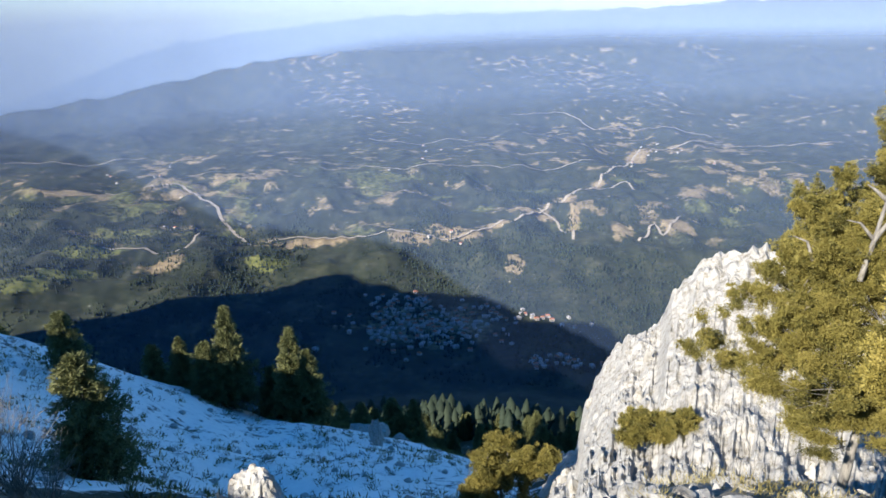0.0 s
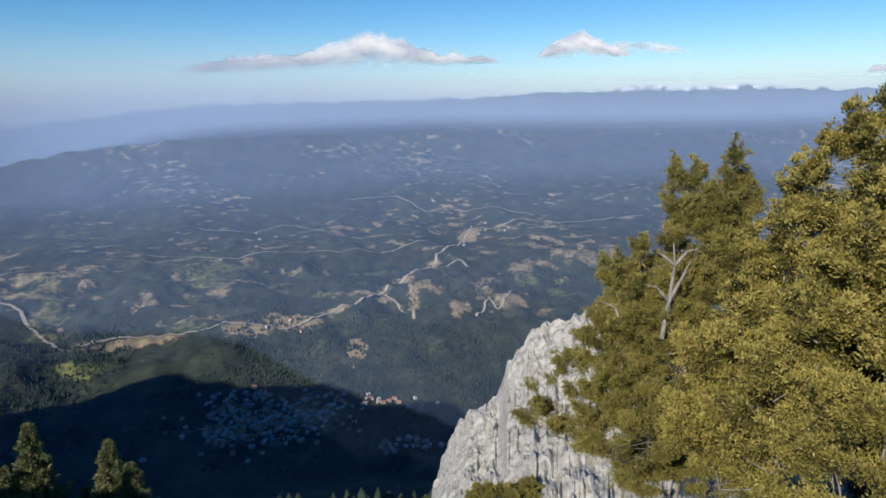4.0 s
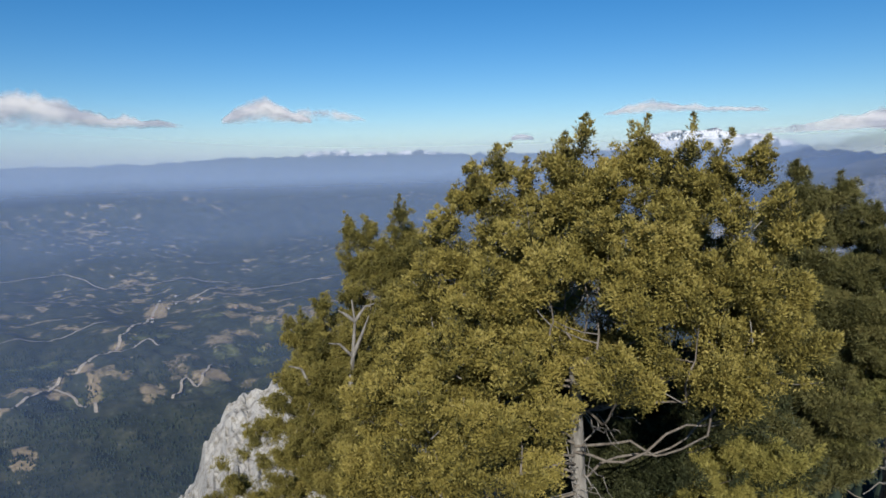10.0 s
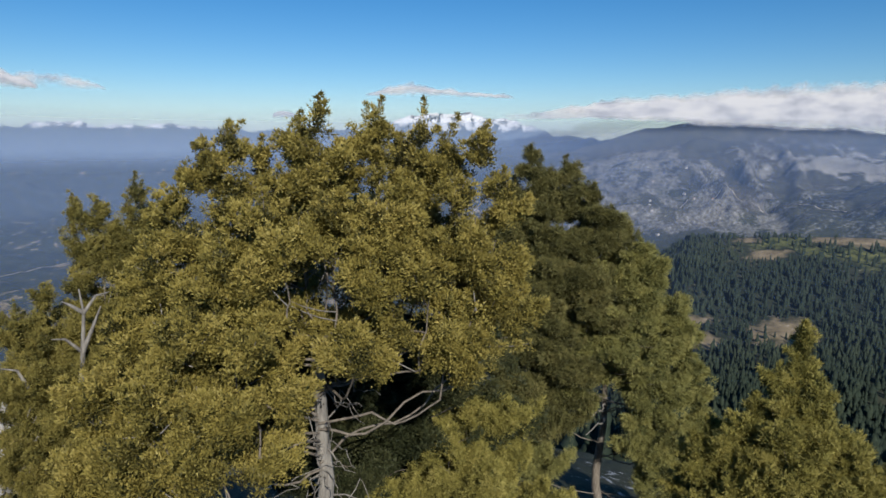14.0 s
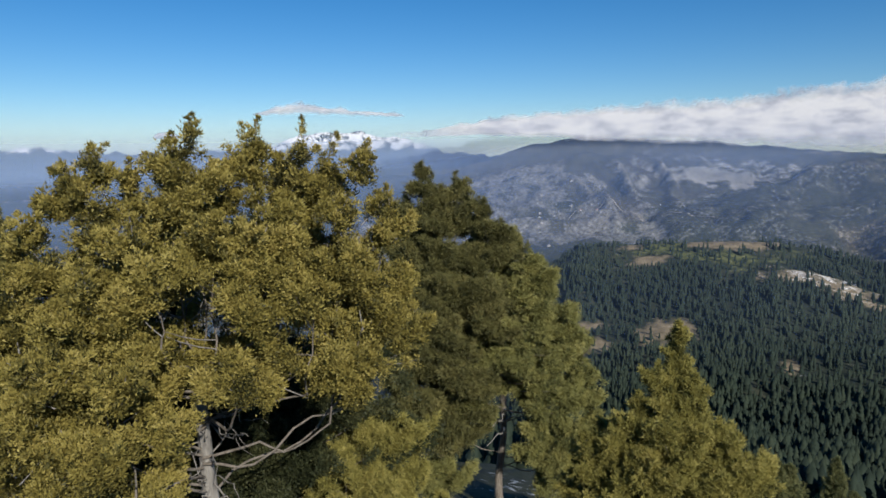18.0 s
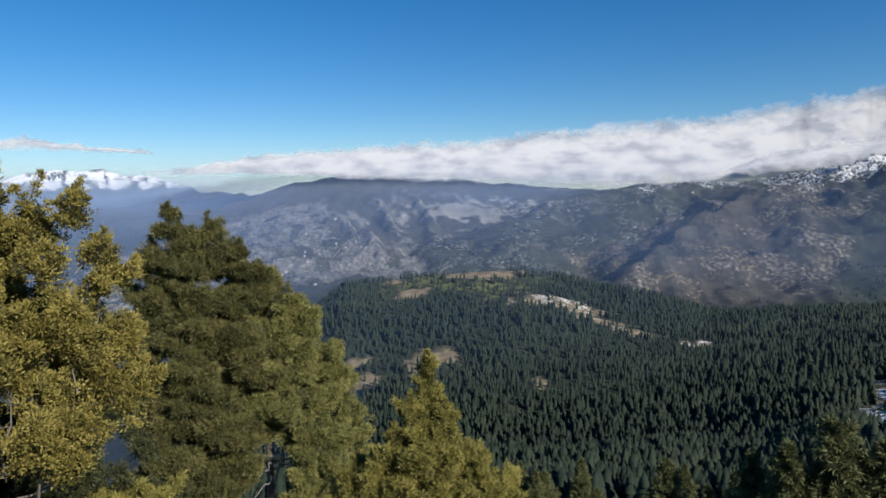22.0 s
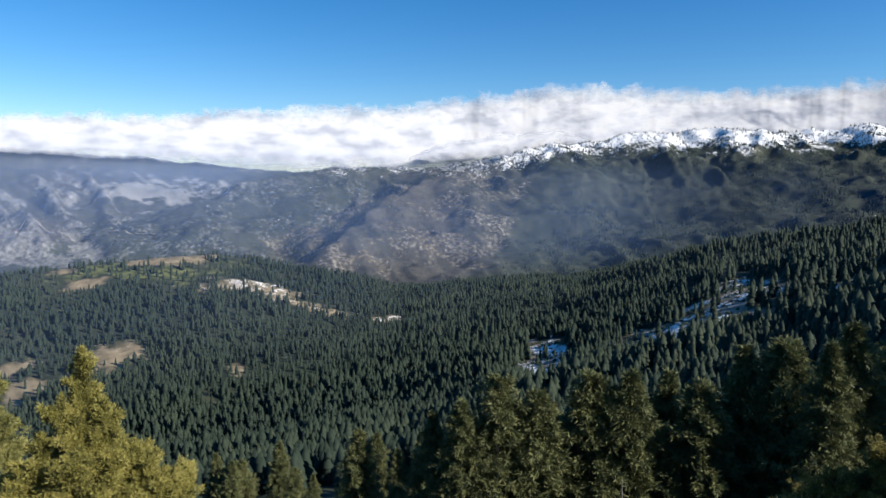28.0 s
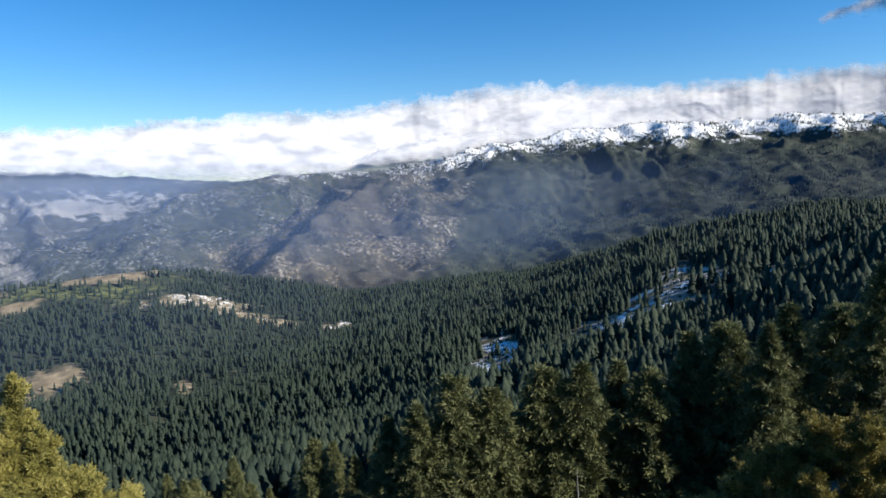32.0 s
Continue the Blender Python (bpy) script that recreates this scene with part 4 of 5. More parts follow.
def scree(name, label, az0, az1, r0, r1, count, seed, sizes):
    """Loose broken stones, too many to tell apart."""
    g = np.random.default_rng(seed)
    v0, f0 = ico(2)
    vs, fs = [], []
    a, r = np.radians(g.uniform(az0, az1, count)), g.uniform(r0, r1, count)
    px, py = r * np.sin(a), r * np.cos(a)
    pz = land(px, py) + 0.02
    for k in range(count):
        p = (px[k], py[k], pz[k])
        v = v0.copy()
        for q in range(7):
            d = g.normal(size=3)
            d /= np.linalg.norm(d)
            v = v - np.outer(np.maximum(v @ d - g.uniform(0.35, 0.75), 0), d)
        s = g.uniform(*sizes)
        vs.append(v * [s * g.uniform(0.7, 1.5), s, s * g.uniform(0.5, 1.3)] + np.array(p))
        fs.append(f0 + k * len(v0))
    tagged(mesh_object(name, np.concatenate(vs), np.concatenate(fs), ROCK, smooth_faces=False), label, "stones", kind="stuff")


scree("scree", "loose pale limestone rubble in dry grass", 12, 66, 5.5, 13.5, 420, 51, (0.05, 0.17))
scree("scree", "small stones poking out of the snow", -42, 2, 26, 92, 260, 52, (0.12, 0.45))


# ---- junipers and other near conifers ----
def limb(a, b, r0, r1, g, sag=0.12, sides=6, steps=5):
    a, b = Vector(a), Vector(b)
    L = (b - a).length
    c1, c2 = (Vector((g.uniform(-1, 1), g.uniform(-1, 1), g.uniform(-1, 1))) for k in range(2))
    pts = []
    for k in range(steps + 1):
        t = k / steps
        w = L * sag * math.sin(math.pi * t)
        pts.append(a.lerp(b, t) + (c1 * math.sin(2.2 * math.pi * t) + c2) * w * 0.55 + Vector((g.uniform(-1, 1), g.uniform(-1, 1), g.uniform(-1, 1))) * w * 0.12)
    return tube(pts, [r0 + (r1 - r0) * k / steps for k in range(steps + 1)], sides)


def head_boughs(low, tip, radius, per_metre, rng, clump, hollow=0.0, upward=0.5, puff=9):
    """A pointed head of upswept boughs with tufts along their outer half. Returns tuft centres, ways, sizes, tints and the boughs' paths."""
    low, tip = np.array(low), np.array(tip)
    axis = tip - low
    tall_ = np.linalg.norm(axis)
    n = max(11, int(per_metre * tall_ * (0.35 + radius)))
    u = 1 - np.sqrt(rng.random(n)) * rng.uniform(0.86, 1.0, n)
    u = np.concatenate([u, rng.uniform(0.72, 0.99, max(5, n // 7))])
    n = len(u)
    a = rng.uniform(0, 2 * np.pi, n)
    lobes = 1 + 1.3 * value_noise(a * 0.9 + 7 * u, u * tall_ * 2.2 + low[0], 61)
    L = (radius * 1.2 * (1 - u) ** 0.6 + 0.3 * clump) * rng.uniform(0.55, 1.2, n) * lobes
    e = radians(12) + upward * u + rng.normal(0, 0.22, n)
    h = np.stack([np.cos(a), np.sin(a), 0 * a], 1)
    start = low + axis * (u * (1 - 0.4 * clump / tall_))[:, None] - np.array([0, 0, 1]) * (0.25 * L * np.sin(e))[:, None]
    way = h * np.cos(e)[:, None] + np.array([0, 0, 1]) * np.sin(e)[:, None]
    side = np.stack([-np.sin(a), np.cos(a), 0 * a], 1)
    paths, cs, os_, sz, ts = [], [], [], [], []
    tone = rng.normal(0, 0.1, n)

    def at(k, s):
        return start[k] + way[k] * (L[k] * s) + np.array([0, 0, 0.22 * L[k] * s * s])

    for k in range(n):
        paths.append([at(k, s) for s in (0, 0.35, 0.7, 0.97)])
        m = max(2, int(L[k] / (0.55 * clump)))
        for s in np.linspace(0.5 if L[k] > 2 * clump else 0.1, 1, m):
            wide = min(2.1 * clump, 0.45 * L[k]) * math.sin(math.pi * min(0.97, 0.2 + 0.68 * s))
            for q in range(puff if s < 0.9 else puff // 2):
                off = rng.normal(0, 0.55) * wide if s < 0.9 else 0.3 * rng.normal() * clump
                cs.append(at(k, s) + side[k] * off + rng.normal(0, 0.3, 3) * clump + np.array([0, 0, abs(rng.normal(0, 0.3)) * clump]))
                os_.append(way[k] * 0.8 + side[k] * (0.8 * np.sign(off) * rng.random()) + rng.normal(0, 0.25, 3) + np.array([0, 0, 0.25]))
                sz.append(clump * rng.uniform(0.45, 1.1) * (1.05 - 0.45 * s) * (1 - 0.35 * u[k]))
                # tufts darken towards the bough's root, inner shade put into the tint
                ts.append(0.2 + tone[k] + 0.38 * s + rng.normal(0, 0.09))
    # the leader and a few thin side tips
    for k in range(1 + n // 16):
        p = tip - axis * (0.0 if k == 0 else rng.uniform(0.03, 0.6))
        if k:
            b = rng.uniform(0, 2 * np.pi)
            reach = radius * 1.1 * (np.linalg.norm(tip - p) / tall_) ** 0.8
            p = p + np.array([math.cos(b) * reach, math.sin(b) * reach, 0])
        up_ = np.array([rng.normal(0, 0.2), rng.normal(0, 0.2), 1.0])
        long_ = clump * rng.uniform(0.8, 1.7)
        for s in np.linspace(-0.5, 0.75, 6):
            cs.append(p + up_ * long_ * s + rng.normal(0, 0.12, 3) * clump)
            os_.append(up_ + rng.normal(0, 0.5, 3))
            sz.append(clump * (0.42 - 0.28 * s))
            ts.append(0.44 + rng.normal(0, 0.1))
        paths.append([p - up_ * long_ * 0.7, p, p + up_ * long_ * 0.5, p + up_ * long_ * 0.72])
    c, o, sz, ts = np.array(cs), np.array(os_), np.array(sz), np.array(ts)
    o /= np.linalg.norm(o, axis=1, keepdims=True)
    # dark hollows between the boughs
    w = 4.6 * clump
    open_ = value_noise(c[:, 0] / w + 0.4 * c[:, 2], c[:, 2] / w, 61) + value_noise(c[:, 1] / w, c[:, 2] / w + 9, 63) + 0.5 * value_noise(c[:, 0] / w * 2, c[:, 1] / w * 2 + c[:, 2] / w, 65)
    full = open_ + 0.45 * np.clip((c[:, 2] - low[2]) / tall_ - 0.3, 0, 1) > hollow
    return c[full], o[full], sz[full], ts[full], paths


def build_juniper(label, az, r, plumes, leaf, seed, trunk=0.1, clump=0.09, per_metre=60, blades=46, bark=PALE_BARK, sink=0.1, name="juniper_tree", heading=56.5, hollow=-0.25, tall=0.58, upward=0.5, bare=0.3, puff=9, needle=(0.3, 0.068, 0.3)):
    """plumes: azimuth, distance and elevation of each head's tip, its height and its radius. bare: the share of boughs whose twigs show."""
    rng, g = np.random.default_rng(seed), random.Random(seed)
    foot = seen_from(heading, az, r)
    foot.z = land_z(foot.x, foot.y) - sink
    root = new(name)
    root.location = foot
    tagged(root, label, "tree")
    twigs_, heads = [], []
    highest = max(p[1] * math.tan(radians(p[2])) for p in plumes) - foot.z
    mid_ = Vector((g.uniform(-0.1, 0.1), g.uniform(-0.1, 0.1), highest * tall))
    mesh_object("trunk", *limb((0, 0, -0.3), mid_, trunk, trunk * 0.45, g, 0.05, 9, 9), bark, root, "bleached grey trunk")
    for pa, pr, pe, ph, pw in plumes:
        tip = seen_from(heading, pa, pr, pe) - foot
        low = tip - Vector((0, 0, ph))
        low = low.lerp(Vector((mid_.x, mid_.y, low.z)), 0.12)
        away = math.hypot(low.x, low.y)
        start = mid_ * min(1.0, max(0.12, (low.z - g.uniform(0.1, 0.5) * away) / mid_.z))
        bough = join([limb(start, low, trunk * 0.13, trunk * 0.08, g, 0.16, 6, 9), limb(low, low.lerp(tip, 0.6), trunk * 0.1, 0.003, g, 0.1)])
        mesh_object("limb", *bough, BARK, root)
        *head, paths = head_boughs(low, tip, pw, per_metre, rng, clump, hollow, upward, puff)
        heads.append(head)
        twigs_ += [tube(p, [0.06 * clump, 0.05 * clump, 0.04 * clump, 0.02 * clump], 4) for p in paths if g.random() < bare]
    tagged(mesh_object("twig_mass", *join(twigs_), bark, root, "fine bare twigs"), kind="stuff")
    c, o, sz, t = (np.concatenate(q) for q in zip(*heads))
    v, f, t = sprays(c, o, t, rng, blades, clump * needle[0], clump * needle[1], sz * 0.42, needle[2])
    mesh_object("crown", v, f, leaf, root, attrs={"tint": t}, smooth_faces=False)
    return root


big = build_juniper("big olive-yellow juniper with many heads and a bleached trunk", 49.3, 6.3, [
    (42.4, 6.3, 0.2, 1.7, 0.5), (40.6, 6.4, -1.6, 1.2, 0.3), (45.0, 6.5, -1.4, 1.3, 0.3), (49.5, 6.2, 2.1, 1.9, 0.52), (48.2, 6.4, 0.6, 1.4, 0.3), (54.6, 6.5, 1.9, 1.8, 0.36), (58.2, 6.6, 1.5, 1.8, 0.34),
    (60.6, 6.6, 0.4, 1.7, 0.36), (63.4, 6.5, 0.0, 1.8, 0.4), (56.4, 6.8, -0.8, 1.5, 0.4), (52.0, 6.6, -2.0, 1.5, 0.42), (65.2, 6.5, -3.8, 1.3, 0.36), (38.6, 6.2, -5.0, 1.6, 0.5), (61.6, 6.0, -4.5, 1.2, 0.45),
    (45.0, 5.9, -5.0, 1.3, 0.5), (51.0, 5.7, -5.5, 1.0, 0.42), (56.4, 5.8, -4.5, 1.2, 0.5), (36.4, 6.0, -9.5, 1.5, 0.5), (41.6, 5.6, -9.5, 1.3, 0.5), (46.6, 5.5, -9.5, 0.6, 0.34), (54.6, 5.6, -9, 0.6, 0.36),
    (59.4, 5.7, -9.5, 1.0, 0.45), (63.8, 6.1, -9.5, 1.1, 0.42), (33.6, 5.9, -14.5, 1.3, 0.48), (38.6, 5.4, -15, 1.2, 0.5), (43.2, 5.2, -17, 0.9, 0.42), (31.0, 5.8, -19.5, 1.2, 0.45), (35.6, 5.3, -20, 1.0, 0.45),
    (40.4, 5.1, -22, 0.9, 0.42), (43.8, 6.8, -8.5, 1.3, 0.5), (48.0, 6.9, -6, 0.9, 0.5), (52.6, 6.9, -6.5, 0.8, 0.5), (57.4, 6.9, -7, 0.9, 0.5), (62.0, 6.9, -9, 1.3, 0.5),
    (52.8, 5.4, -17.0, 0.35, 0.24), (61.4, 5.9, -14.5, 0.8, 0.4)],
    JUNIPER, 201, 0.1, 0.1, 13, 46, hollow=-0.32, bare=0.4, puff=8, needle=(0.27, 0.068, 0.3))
gb = random.Random(33)
for k_ in range(30):  # bare crooked branches round the open lower trunk
    zb = gb.uniform(0.8, 2.6)
    ab, lb = gb.uniform(2.8, 5.4), gb.uniform(0.2, 0.55)
    tip_ = Vector((math.cos(ab) * lb, math.sin(ab) * lb, zb + gb.uniform(-0.35, 0.3)))
    mesh_object("branch", *limb((0, 0, zb), tip_, gb.uniform(0.005, 0.010), 0.002, gb, 0.5, 6, 10), PALE_BARK, big, "bare bleached branch")
# added filler bush; its near-black needles stand for shade under the tree
build_juniper("juniper bush coloured dark as shade to fill under the big tree", 54.0, 9.0, [(46, 8.6, -7, 2.2, 0.8), (50.5, 8.8, -6, 2.4, 0.8), (55.5, 8.8, -6.5, 2.4, 0.8), (60, 8.8, -9, 2.2, 0.8), (48, 8.4, -14, 2.0, 0.8), (53, 8.5, -13.5, 2.0, 0.8), (58, 8.5, -15, 2.0, 0.8), (43, 8.4, -14, 2.0, 0.8), (62, 8.6, -17, 1.8, 0.7), (50, 8.4, -20, 1.6, 0.8), (55, 9.4, -21, 1.2, 0.6), (57.5, 9.6, -20, 1.3, 0.6), (53, 9.4, -25, 0.9, 0.6), (58.8, 9.5, -24.5, 1.0, 0.6), (50.5, 9.8, -24, 1.0, 0.6), (47.5, 10, -25, 1.0, 0.7)],
              SHADE_NEEDLE, 209, 0.06, 0.13, 12, 50, BARK)
crag_tree = build_juniper("grey-green juniper with bare bleached branches on the crag", 32.0, 13.0, [
    (35.3, 13.0, -3.5, 1.6, 0.3), (32.6, 12.8, -5.4, 1.8, 0.5), (36.5, 13.4, -6.0, 2.0, 0.72), (34.0, 12.8, -7.5, 1.8, 0.84), (31.2, 12.6, -10.8, 1.8, 0.63), (28.7, 12.4, -11.600000000000001, 1.6, 0.54),
    (26.7, 12.2, -12.8, 1.5, 0.54), (33.0, 12.0, -13.5, 1.5, 0.72), (28.5, 12.0, -15, 1.7, 0.96), (25.7, 12.0, -17.8, 1.5, 0.63), (32.5, 11.6, -18, 1.6, 0.96), (22.5, 12.2, -21.5, 1.1, 0.72), (27.0, 11.6, -20, 1.6, 0.96),
    (20.5, 12.4, -25.0, 0.7, 0.5), (24.0, 11.6, -24, 1.2, 0.84), (31.0, 13.2, -5.0, 1.3, 0.22), (29.5, 11.2, -23, 1.5, 0.96), (36.0, 12.0, -12, 1.8, 0.96), (37.0, 11.6, -18, 1.8, 0.96), (31.5, 12.2, -26.5, 1.3, 0.7), (34.5, 12.0, -25.5, 1.4, 0.8), (29.5, 12.2, -28.5, 1.0, 0.6), (36.5, 11.8, -26.5, 1.3, 0.7)],
    OLIVE_LEAF, 202, 0.1, 0.12, 12, 46, hollow=-0.3, tall=0.6, bare=0.8, needle=(0.24, 0.062, 0.3))
snag = [(32.6, 11.6, -19.5), (33.0, 11.4, -16.5), (33.3, 11.3, -13.6), (33.1, 11.3, -11.8)]
for k_, (path_, w_) in enumerate(((snag, 0.045), ([snag[1], (33.9, 11.3, -14.6), (34.5, 11.3, -13.2)], 0.04), ([snag[2], (32.4, 11.2, -12.9), (31.9, 11.2, -12.6)], 0.035), ([snag[1], (31.9, 11.3, -15.4), (31.0, 11.2, -15.3)], 0.03),
                                  ([snag[2], (34.2, 11.3, -12.4), (35.0, 11.4, -12.2)], 0.03), ([(29.2, 11.4, -18.5), (28.6, 11.3, -17.2), (27.6, 11.3, -16.9)], 0.03))):
    pts_ = [seen_from(20, *p) - crag_tree.location for p in path_]
    mesh_object("branch", *tube(pts_, [w_ * (1 - 0.75 * q / (len(pts_) - 1)) for q in range(len(pts_))], 8), PALE_BARK, crag_tree, "bare bleached branch")
build_juniper("low olive-yellow juniper bush on the rocky bank", 62.5, 8.6, [
    (62.0, 8.4, -21.5, 1.0, 0.45), (64.5, 8.6, -22.0, 1.0, 0.5), (60.5, 8.3, -25, 0.9, 0.5), (66.0, 8.5, -26, 0.9, 0.5), (58.0, 8.4, -28, 0.8, 0.5), (63.5, 8.0, -27, 0.8, 0.5), (68.5, 8.6, -28.5, 0.8, 0.5)],
    CEDAR, 203, 0.07, 0.1, 20, 60, BARK, needle=(0.42, 0.05, 0.1))
build_juniper("pale yellow-green conifer with a blunt spire", 88.6, 10.0, [
    (88.8, 10.0, -14.2, 1.5, 0.3), (87.4, 9.9, -17.5, 1.2, 0.4), (90.3, 9.9, -18.3, 1.2, 0.4), (85.8, 9.8, -20.0, 1.1, 0.45), (92.2, 9.8, -21.5, 1.0, 0.45), (83.5, 9.8, -22.5, 1.0, 0.5), (88.5, 9.4, -21.5, 1.2, 0.5),
    (94.5, 9.7, -23.8, 0.9, 0.45), (81.5, 9.8, -25, 0.9, 0.5), (86.5, 9.3, -25, 1.0, 0.5), (91.0, 9.3, -25, 1.0, 0.5)],
    CEDAR, 204, 0.09, 0.11, 22, 60, BARK, hollow=-0.8, upward=0.7, needle=(0.42, 0.05, 0.15))
build_juniper("sunlit olive juniper with bare white twigs below the lookout", 147.5, 14.5, [
    (147.5, 14.5, -19.0, 1.3, 0.5), (150.3, 14.5, -18.5, 1.4, 0.6), (144.8, 14.4, -21.8, 1.2, 0.6), (142.0, 14.3, -24.2, 1.0, 0.5), (147.8, 13.9, -23.0, 1.3, 0.7), (152.5, 14.3, -21, 1.5, 0.7), (140.0, 14.2, -26.0, 0.8, 0.5)],
    OLIVE_LEAF, 205, 0.1, 0.16, 12, 50, PALE_BARK, heading=118, bare=0.8)
build_juniper("small olive juniper at the foot of the crag", 5.5, 21.0, [
    (6.0, 21.0, -34.6, 1.6, 0.7), (4.0, 20.6, -36.5, 1.4, 0.7), (8.2, 20.8, -36.0, 1.2, 0.6), (2.5, 20.4, -38.5, 1.2, 0.7), (10.2, 20.8, -35.8, 0.8, 0.5), (6.0, 20.0, -38.5, 1.2, 0.8)],
    OLIVE_LEAF, 206, 0.1, 0.2, 10, 50, heading=0)
build_juniper("green cushion juniper growing out of the crag", 20.0, 17.2, [(17.4, 16.6, -32.8, 0.6, 0.45), (22.3, 17.0, -31.6, 0.5, 0.4), (20.8, 16.6, -32.6, 0.5, 0.4), (18.6, 16.6, -32.4, 0.5, 0.4)], OLIVE_LEAF, 207, 0.05, 0.16, 11, 50, heading=0)

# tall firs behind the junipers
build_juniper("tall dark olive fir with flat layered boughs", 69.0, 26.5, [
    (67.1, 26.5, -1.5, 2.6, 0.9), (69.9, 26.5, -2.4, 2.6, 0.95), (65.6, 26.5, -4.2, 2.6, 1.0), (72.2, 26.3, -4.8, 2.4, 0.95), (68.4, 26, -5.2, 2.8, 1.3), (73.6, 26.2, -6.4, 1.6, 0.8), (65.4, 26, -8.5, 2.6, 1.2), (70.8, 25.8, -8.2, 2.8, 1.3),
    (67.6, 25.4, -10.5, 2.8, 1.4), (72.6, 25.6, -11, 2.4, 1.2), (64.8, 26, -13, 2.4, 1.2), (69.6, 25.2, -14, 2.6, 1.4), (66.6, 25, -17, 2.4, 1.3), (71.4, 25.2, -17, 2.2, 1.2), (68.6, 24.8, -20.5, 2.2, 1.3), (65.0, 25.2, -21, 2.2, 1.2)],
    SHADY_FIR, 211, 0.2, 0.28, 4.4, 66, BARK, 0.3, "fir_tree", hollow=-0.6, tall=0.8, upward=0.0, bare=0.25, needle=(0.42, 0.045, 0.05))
bare_fir = build_juniper("sunlit green fir with bare lower limbs and a grey trunk", 74.0, 27.0, [
    (74.2, 27.5, -6.8, 2.6, 1.1), (76.3, 27, -8.6, 2.6, 1.0), (72.3, 27, -9.0, 2.4, 1.2), (77.8, 27, -11.0, 2.4, 1.0), (74.8, 26.5, -11.0, 2.6, 1.3), (70.6, 26.5, -12.0, 2.4, 1.2), (79.3, 26.8, -13.6, 2.4, 0.9),
    (76.6, 26, -14.5, 2.2, 1.2), (72.6, 26, -14.0, 2.2, 1.3), (80.6, 26.6, -17.2, 2.2, 0.9), (78.2, 26, -17.8, 2.2, 1.2), (69.4, 26.2, -16.0, 2.2, 1.2), (71.2, 25.6, -18.0, 2.0, 1.2), (75.5, 25.6, -16.0, 1.4, 1.0),
    (81.6, 26.4, -21.5, 2.0, 0.9), (79.2, 25.6, -22.0, 2.0, 1.2), (69.0, 25.8, -21.0, 1.8, 1.1), (77.0, 25.4, -22.5, 1.6, 1.0), (82.5, 26, -25.5, 1.6, 0.9), (79.6, 25.2, -26, 1.6, 1.1), (68.0, 25.6, -25.5, 1.6, 1.1)],
    BOUGH, 208, 0.2, 0.28, 4.4, 70, BARK, 0.3, "fir_tree", hollow=-0.6, upward=0.1, needle=(0.42, 0.045, 0.05))


for k_ in range(9):  # bare bleached boughs low on its trunk
    zb = gb.uniform(3.6, 7.4)
    ab, lb = gb.uniform(2.6, 5.8), gb.uniform(1.2, 2.8)
    mesh_object("branch", *limb((0, 0, zb), (math.cos(ab) * lb, math.sin(ab) * lb, zb + gb.uniform(-0.2, 0.7)), 0.05, 0.012, gb, 0.12, 6, 7), PALE_BARK, bare_fir, "bare bleached branch")


def dead_trunk(az, r, height, seed, label):
    g = random.Random(seed)
    root = new("dead_tree")
    root.location = at_ring(az, r, -0.3)
    tagged(root, label, "dead tree")
    v, f = limb((0, 0, 0), (0.1, 0.2, height), 0.09, 0.015, g, 0.02, 7, 6)
    mesh_object("trunk", v, f, PALE_BARK, root)
    for k in range(14):
        z = height * g.uniform(0.35, 0.97)
        a, L = g.uniform(0, 6.28), g.uniform(0.15, 0.7) * (1.1 - z / height)
        mesh_object("branch", *limb((0, 0, z), (math.cos(a) * L, math.sin(a) * L, z + 0.2 * L), 0.02, 0.005, g, 0.1, 4, 3), PALE_BARK, root)


for az_, r_, top_ in ((129.5, 30.0, -24.1), (117.8, 58.0, -19.0), (-28.0, 80.0, -25.6)):
    ground_ = at_ring(az_, r_)
    dead_trunk(az_, r_, r_ * math.tan(radians(top_)) - ground_.z + 0.3, int(r_), "bleached dead tree trunk standing among the firs")


def bare_shrub(az, r, height, seed):
    g = random.Random(seed)
    root = new("bare_shrub")
    root.location = at_ring(az, r, -0.1)
    tagged(root, "leafless grey-brown shrub on the snowy bank", "shrub")
    bits = []
    for k in range(60):
        a, L = g.uniform(0, 6.28), g.uniform(0.5, 1.0)
        tip = Vector((math.cos(a) * height * 0.5 * L, math.sin(a) * height * 0.5 * L, height * g.uniform(0.5, 1)))
        bits.append(limb((0, 0, 0), tip, 0.018, 0.004, g, 0.12, 4, 4))
        for q in range(3):
            s = tip * g.uniform(0.5, 0.9)
            bits.append(limb(s, s + Vector((g.uniform(-1, 1), g.uniform(-1, 1), g.uniform(0, 1))) * height * 0.25, 0.006, 0.002, g, 0.1, 3, 2))
    tagged(mesh_object("twig_mass", *join(bits), PALE_BARK, root), kind="stuff")


for k_, (az_, r_, h_) in enumerate(((-36.5, 22, 3.2), (-34.8, 21, 2.4), (-38.5, 24, 4.0))):
    bare_shrub(az_, r_, h_, 70 + k_)


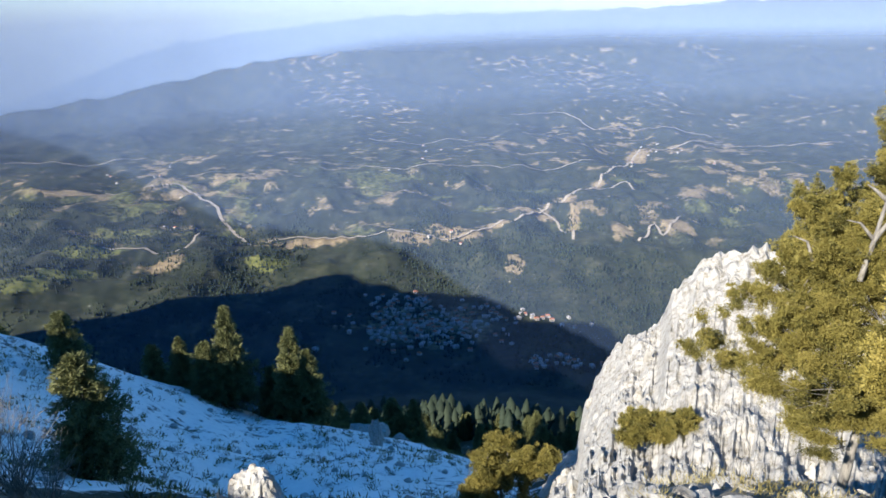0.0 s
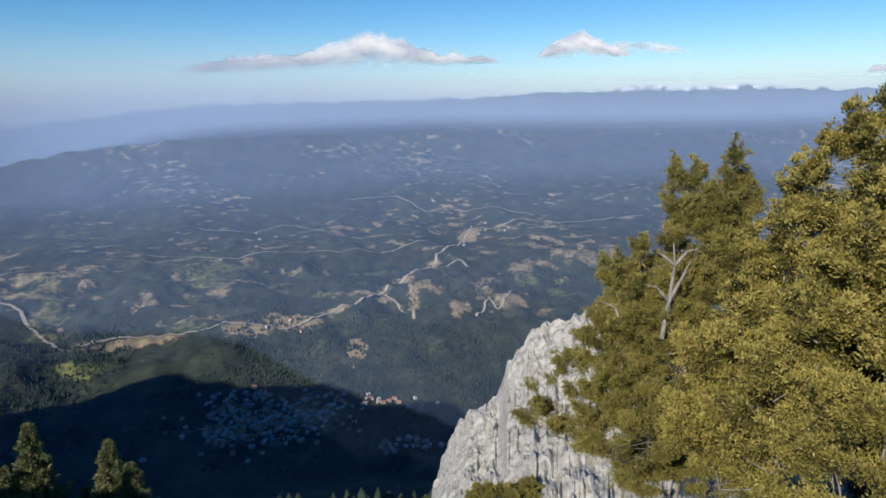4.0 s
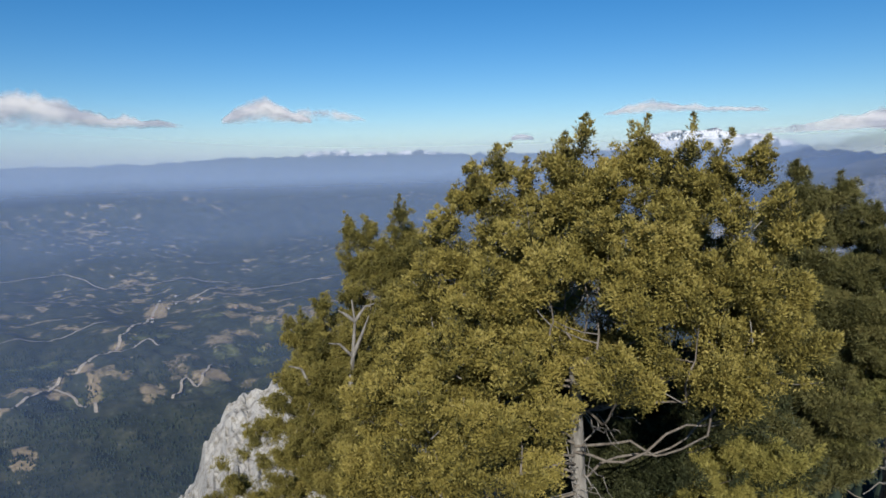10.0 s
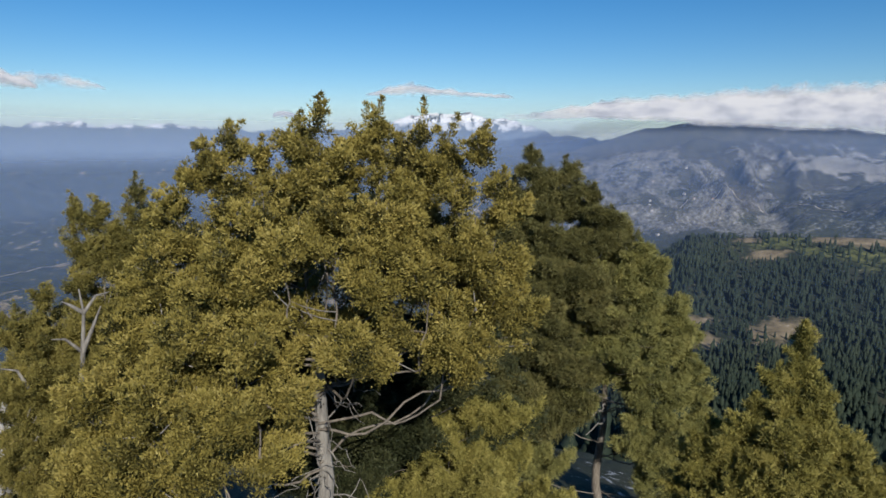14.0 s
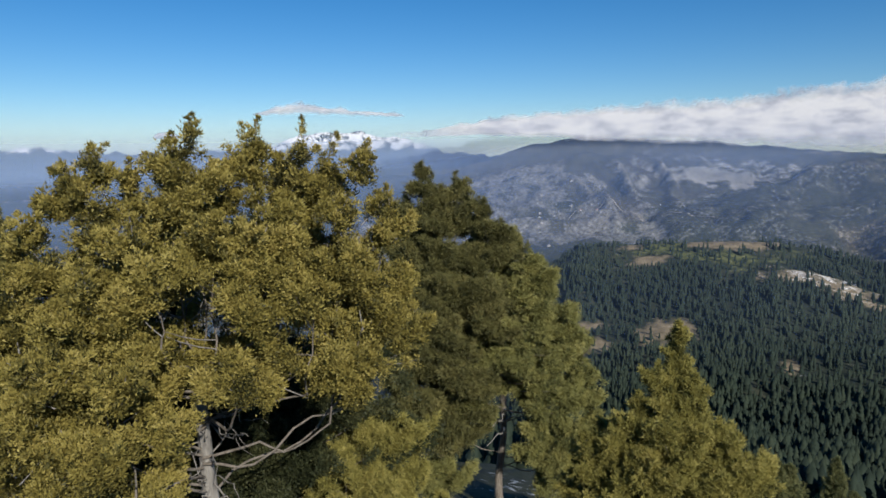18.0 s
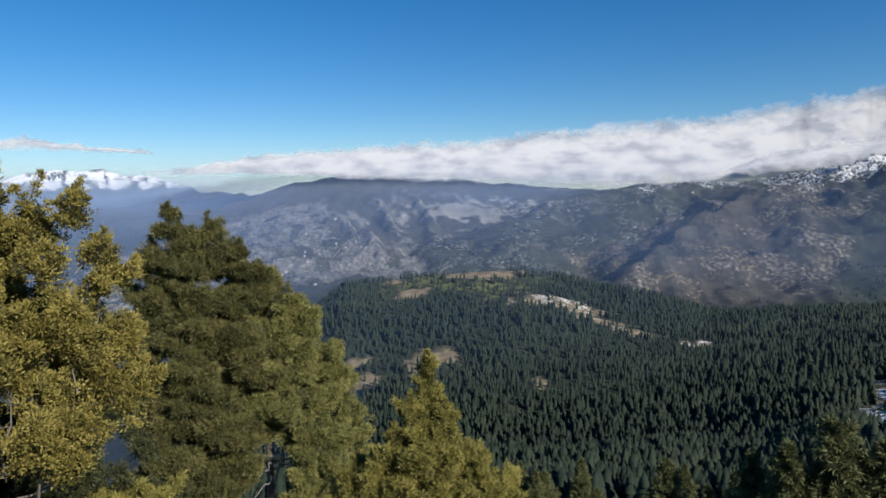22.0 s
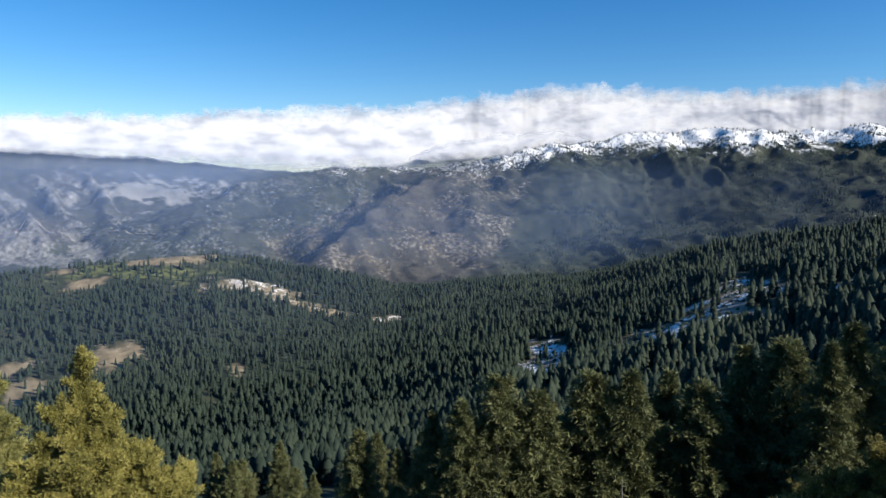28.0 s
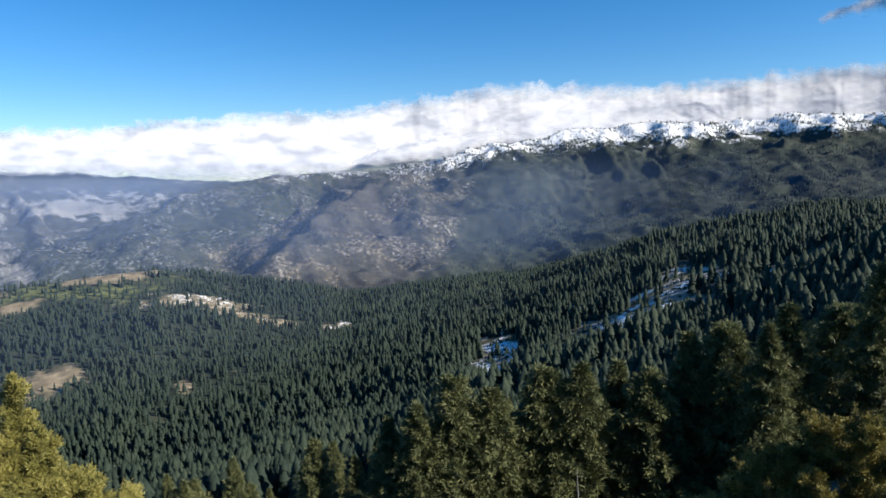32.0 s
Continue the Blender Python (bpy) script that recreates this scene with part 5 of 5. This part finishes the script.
def grass(name, label, az0, az1, r0, r1, tufts, seed):
    g = np.random.default_rng(seed)
    a, r = np.radians(g.uniform(az0, az1, tufts)), g.uniform(r0, r1, tufts)
    x, y = r * np.sin(a), r * np.cos(a)
    ok = fbm(x / 0.9, y / 0.9, 3, 95) > -0.05
    x, y = x[ok], y[ok]
    c = np.stack([x, y, land(x, y)], 1)
    v, f, t = sprays(c, np.zeros_like(c), g.uniform(0.2, 0.9, len(c)), g, 20, 0.09, 0.004, 0.07, 0.7)
    tagged(mesh_object(name, v, f, DRY_GRASS, attrs={"tint": t}, smooth_faces=False), label, "grass", kind="stuff")


grass("dry_grass", "dry yellow grass tufts between the stones", 16, 70, 5.5, 13, 2600, 15)


def tussocks(count, seed):
    """Dark grass tufts and heather poking through the snow of the spur."""
    g = np.random.default_rng(seed)
    a, r = np.radians(g.uniform(-46, 8, count)), np.sqrt(g.uniform(18 ** 2, 100 ** 2, count))
    x, y = r * np.sin(a), r * np.cos(a)
    ok = fbm(x / 7, y / 7, 3, 97) + g.uniform(-0.3, 0.3, count) > -0.05
    x, y = x[ok], y[ok]
    c = np.stack([x, y, land(x, y)], 1)
    v, f, t = sprays(c, np.zeros_like(c), g.uniform(0.0, 0.6, len(c)), g, 22, 0.34, 0.035, 0.16, 0.6)
    tagged(mesh_object("tussocks", v, f, OLIVE_LEAF, attrs={"tint": t}, smooth_faces=False), "dark grass tufts poking through the snow", "grass", kind="stuff")


tussocks(3600, 16)


# ---- village, hamlet and roads ----
def house(w, d, h, wall_mat, roof_mat, label):
    root = new("house")
    tagged(root, label, "house", "houses of the village")
    bm = bmesh.new()
    bmesh.ops.create_cube(bm, size=1, matrix=Matrix.Translation((0, 0, h / 2 - 1)) @ Matrix.Diagonal((w, d, h + 2, 1)))
    part("wall", bm, wall_mat, root)
    bm = bmesh.new()
    e = 0.5
    pts = [(-w / 2 - e, -d / 2 - e, h), (w / 2 + e, -d / 2 - e, h), (w / 2 + e, d / 2 + e, h), (-w / 2 - e, d / 2 + e, h), (-w / 4, 0, h + d * 0.3), (w / 4, 0, h + d * 0.3)]
    vs = [bm.verts.new(p) for p in pts]
    for q in ((0, 1, 5, 4), (2, 3, 4, 5), (1, 2, 5), (3, 0, 4), (3, 2, 1, 0)):
        bm.faces.new([vs[i] for i in q])
    part("roof", bm, roof_mat, root)
    for sx in (-0.28, 0.0, 0.28):
        bm = bmesh.new()
        bmesh.ops.create_cube(bm, size=1, matrix=Matrix.Translation((w * sx, -d / 2 - 0.02, h * 0.6)) @ Matrix.Diagonal((1.0, 0.16, 1.5, 1)))
        part("window", bm, WINDOW, root)
    return root


def village():
    g = random.Random(21)
    kinds = [house(9.5, 7.5, 5.5, WALLS[0], ROOFS[0], "white plastered village house with a red tile roof"), house(11, 8, 6, WALLS[1], ROOFS[0], "stone village house with a red tile roof"),
             house(9, 7, 4.5, WALLS[0], ROOFS[1], "white plastered village house with a grey roof"), house(13, 9, 6, WALLS[1], ROOFS[1], "long stone village house with a grey roof")]
    spots_ = []
    while len(spots_) < 235:
        u, v = g.gauss(0, 1), g.gauss(0, 1)
        if len(spots_) < 160:
            az, r = -1.6 + 3.4 * u, 1440 + 52 * v
        elif len(spots_) < 190:
            az, r = -4.0 + 1.6 * u, 1540 + 36 * v
        elif len(spots_) < 212:
            az, r = 8 + 2.5 * u, 1490 + 18 * v
        else:
            az, r = 11 + 1.6 * u, 1290 + 14 * v
        p = ring(az, r)
        if all((p - q).length > 10.5 for q in spots_) and r > 1250:
            spots_.append(p)
    spots_ += [ring(-1.2, 1965), ring(-2.6, 1990), ring(0.8, 2000), ring(1.6, 1950), ring(-23.2, 2260), ring(-22.4, 2280)]
    for k, p in enumerate(spots_):
        m = Matrix.Translation((p.x, p.y, land_z(p.x, p.y) - 0.3)) @ Matrix.Rotation(g.uniform(0, 3.14), 4, "Z")
        if k < 4:
            kinds[k].matrix_basis = m
        else:
            copy_thing(kinds[g.choice((0, 1, 2, 2, 3))], m)
    for n in range(34):  # far hamlets, pale specks on the ridges
        az, r = g.choice(((20, 3050), (-24, 3000), (17, 3150), (78, 3000), (76, 2900), (74, 2750), (80, 3050), (-2, 2950)))
        p = ring(az + g.gauss(0, 1.8), r + g.gauss(0, 110))
        copy_thing(kinds[g.choice((0, 2, 3))], Matrix.Translation((p.x, p.y, land_z(p.x, p.y) - 0.3)) @ Matrix.Rotation(g.uniform(0, 3.14), 4, "Z"))


village()


def road(name, label, points, width):
    """A gravel road that follows the ground. points: azimuth, distance."""
    pts = [ring(a, r) for a, r in points]
    fine = []
    for p, q in zip(pts, pts[1:]):
        n = max(2, int((q - p).length / 12))
        fine += [p.lerp(q, k / n) for k in range(n)]
    fine.append(pts[-1])
    wob = fbm(np.array([p.x for p in fine]) / 60, np.array([p.y for p in fine]) / 60, 2, 99) * 16
    v = []
    for k, p in enumerate(fine):
        d = (fine[min(k + 1, len(fine) - 1)] - fine[max(k - 1, 0)]).normalized()
        s = Vector((-d.y, d.x, 0))
        c = p + s * wob[k]
        for e in (-width / 2, width / 2):
            v.append((*(c + s * e)[:2], 0))
    n = len(fine)
    v = np.array(v)
    high = land(v[:, 0], v[:, 1]).reshape(-1, 2).max(1) + 1.2
    v[:, 2] = np.repeat(high, 2)
    ob = mesh_object(name, v, [(2 * k, 2 * k + 1, 2 * k + 3, 2 * k + 2) for k in range(n - 1)], ROAD)
    tagged(ob, label, "road", kind="structure")


road("road_ridge", "pale gravel road along the wooded ridge", [(-27, 2760), (-21.3, 2680), (-19, 2400), (-16.8, 2100), (-10, 2020), (-4, 1985), (0.5, 1960), (5, 2055), (8, 2190), (10.7, 2360), (12.5, 2480), (13.5, 2620), (15.0, 2850), (16.5, 3200)], 11)
road("road_spur", "pale gravel track branching off the ridge", [(8.5, 2240), (10, 2180), (11.2, 2060), (11.5, 1960)], 9)
road("road_village", "narrow road climbing from the village", [(-4.6, 1480), (-4.9, 1560), (-4.4, 1620)], 7)
road("road_far", "pale road across the far hills", [(6, 3600), (10, 3620), (13, 3500), (17, 3460), (22, 3420)], 14)
for k_, (pts_, w_) in enumerate((([(-33, 3400), (-28, 3300), (-25, 3350)], 9), ([(-8, 2800), (-3, 2750), (3, 2820), (8, 2780), (13, 2900)], 9), ([(16.5, 3200), (19, 3150), (22, 3250), (26, 3200), (31, 3320)], 11),
                                 ([(-6, 3300), (-3, 3240), (1, 3290), (3, 3200)], 9), ([(12.8, 2520), (14.5, 2450), (15.5, 2560), (16.4, 2480)], 8), ([(17, 2000), (18.2, 2150), (19, 2080), (20.4, 2260)], 8),
                                 ([(-28, 2100), (-25, 2050), (-22.5, 1960), (-21, 2080), (-19.5, 2200)], 8), ([(72, 3000), (77, 2900), (82, 3050), (88, 2950), (94, 2850)], 9))):
    road("road_country", "pale country road across the hills", pts_, w_)
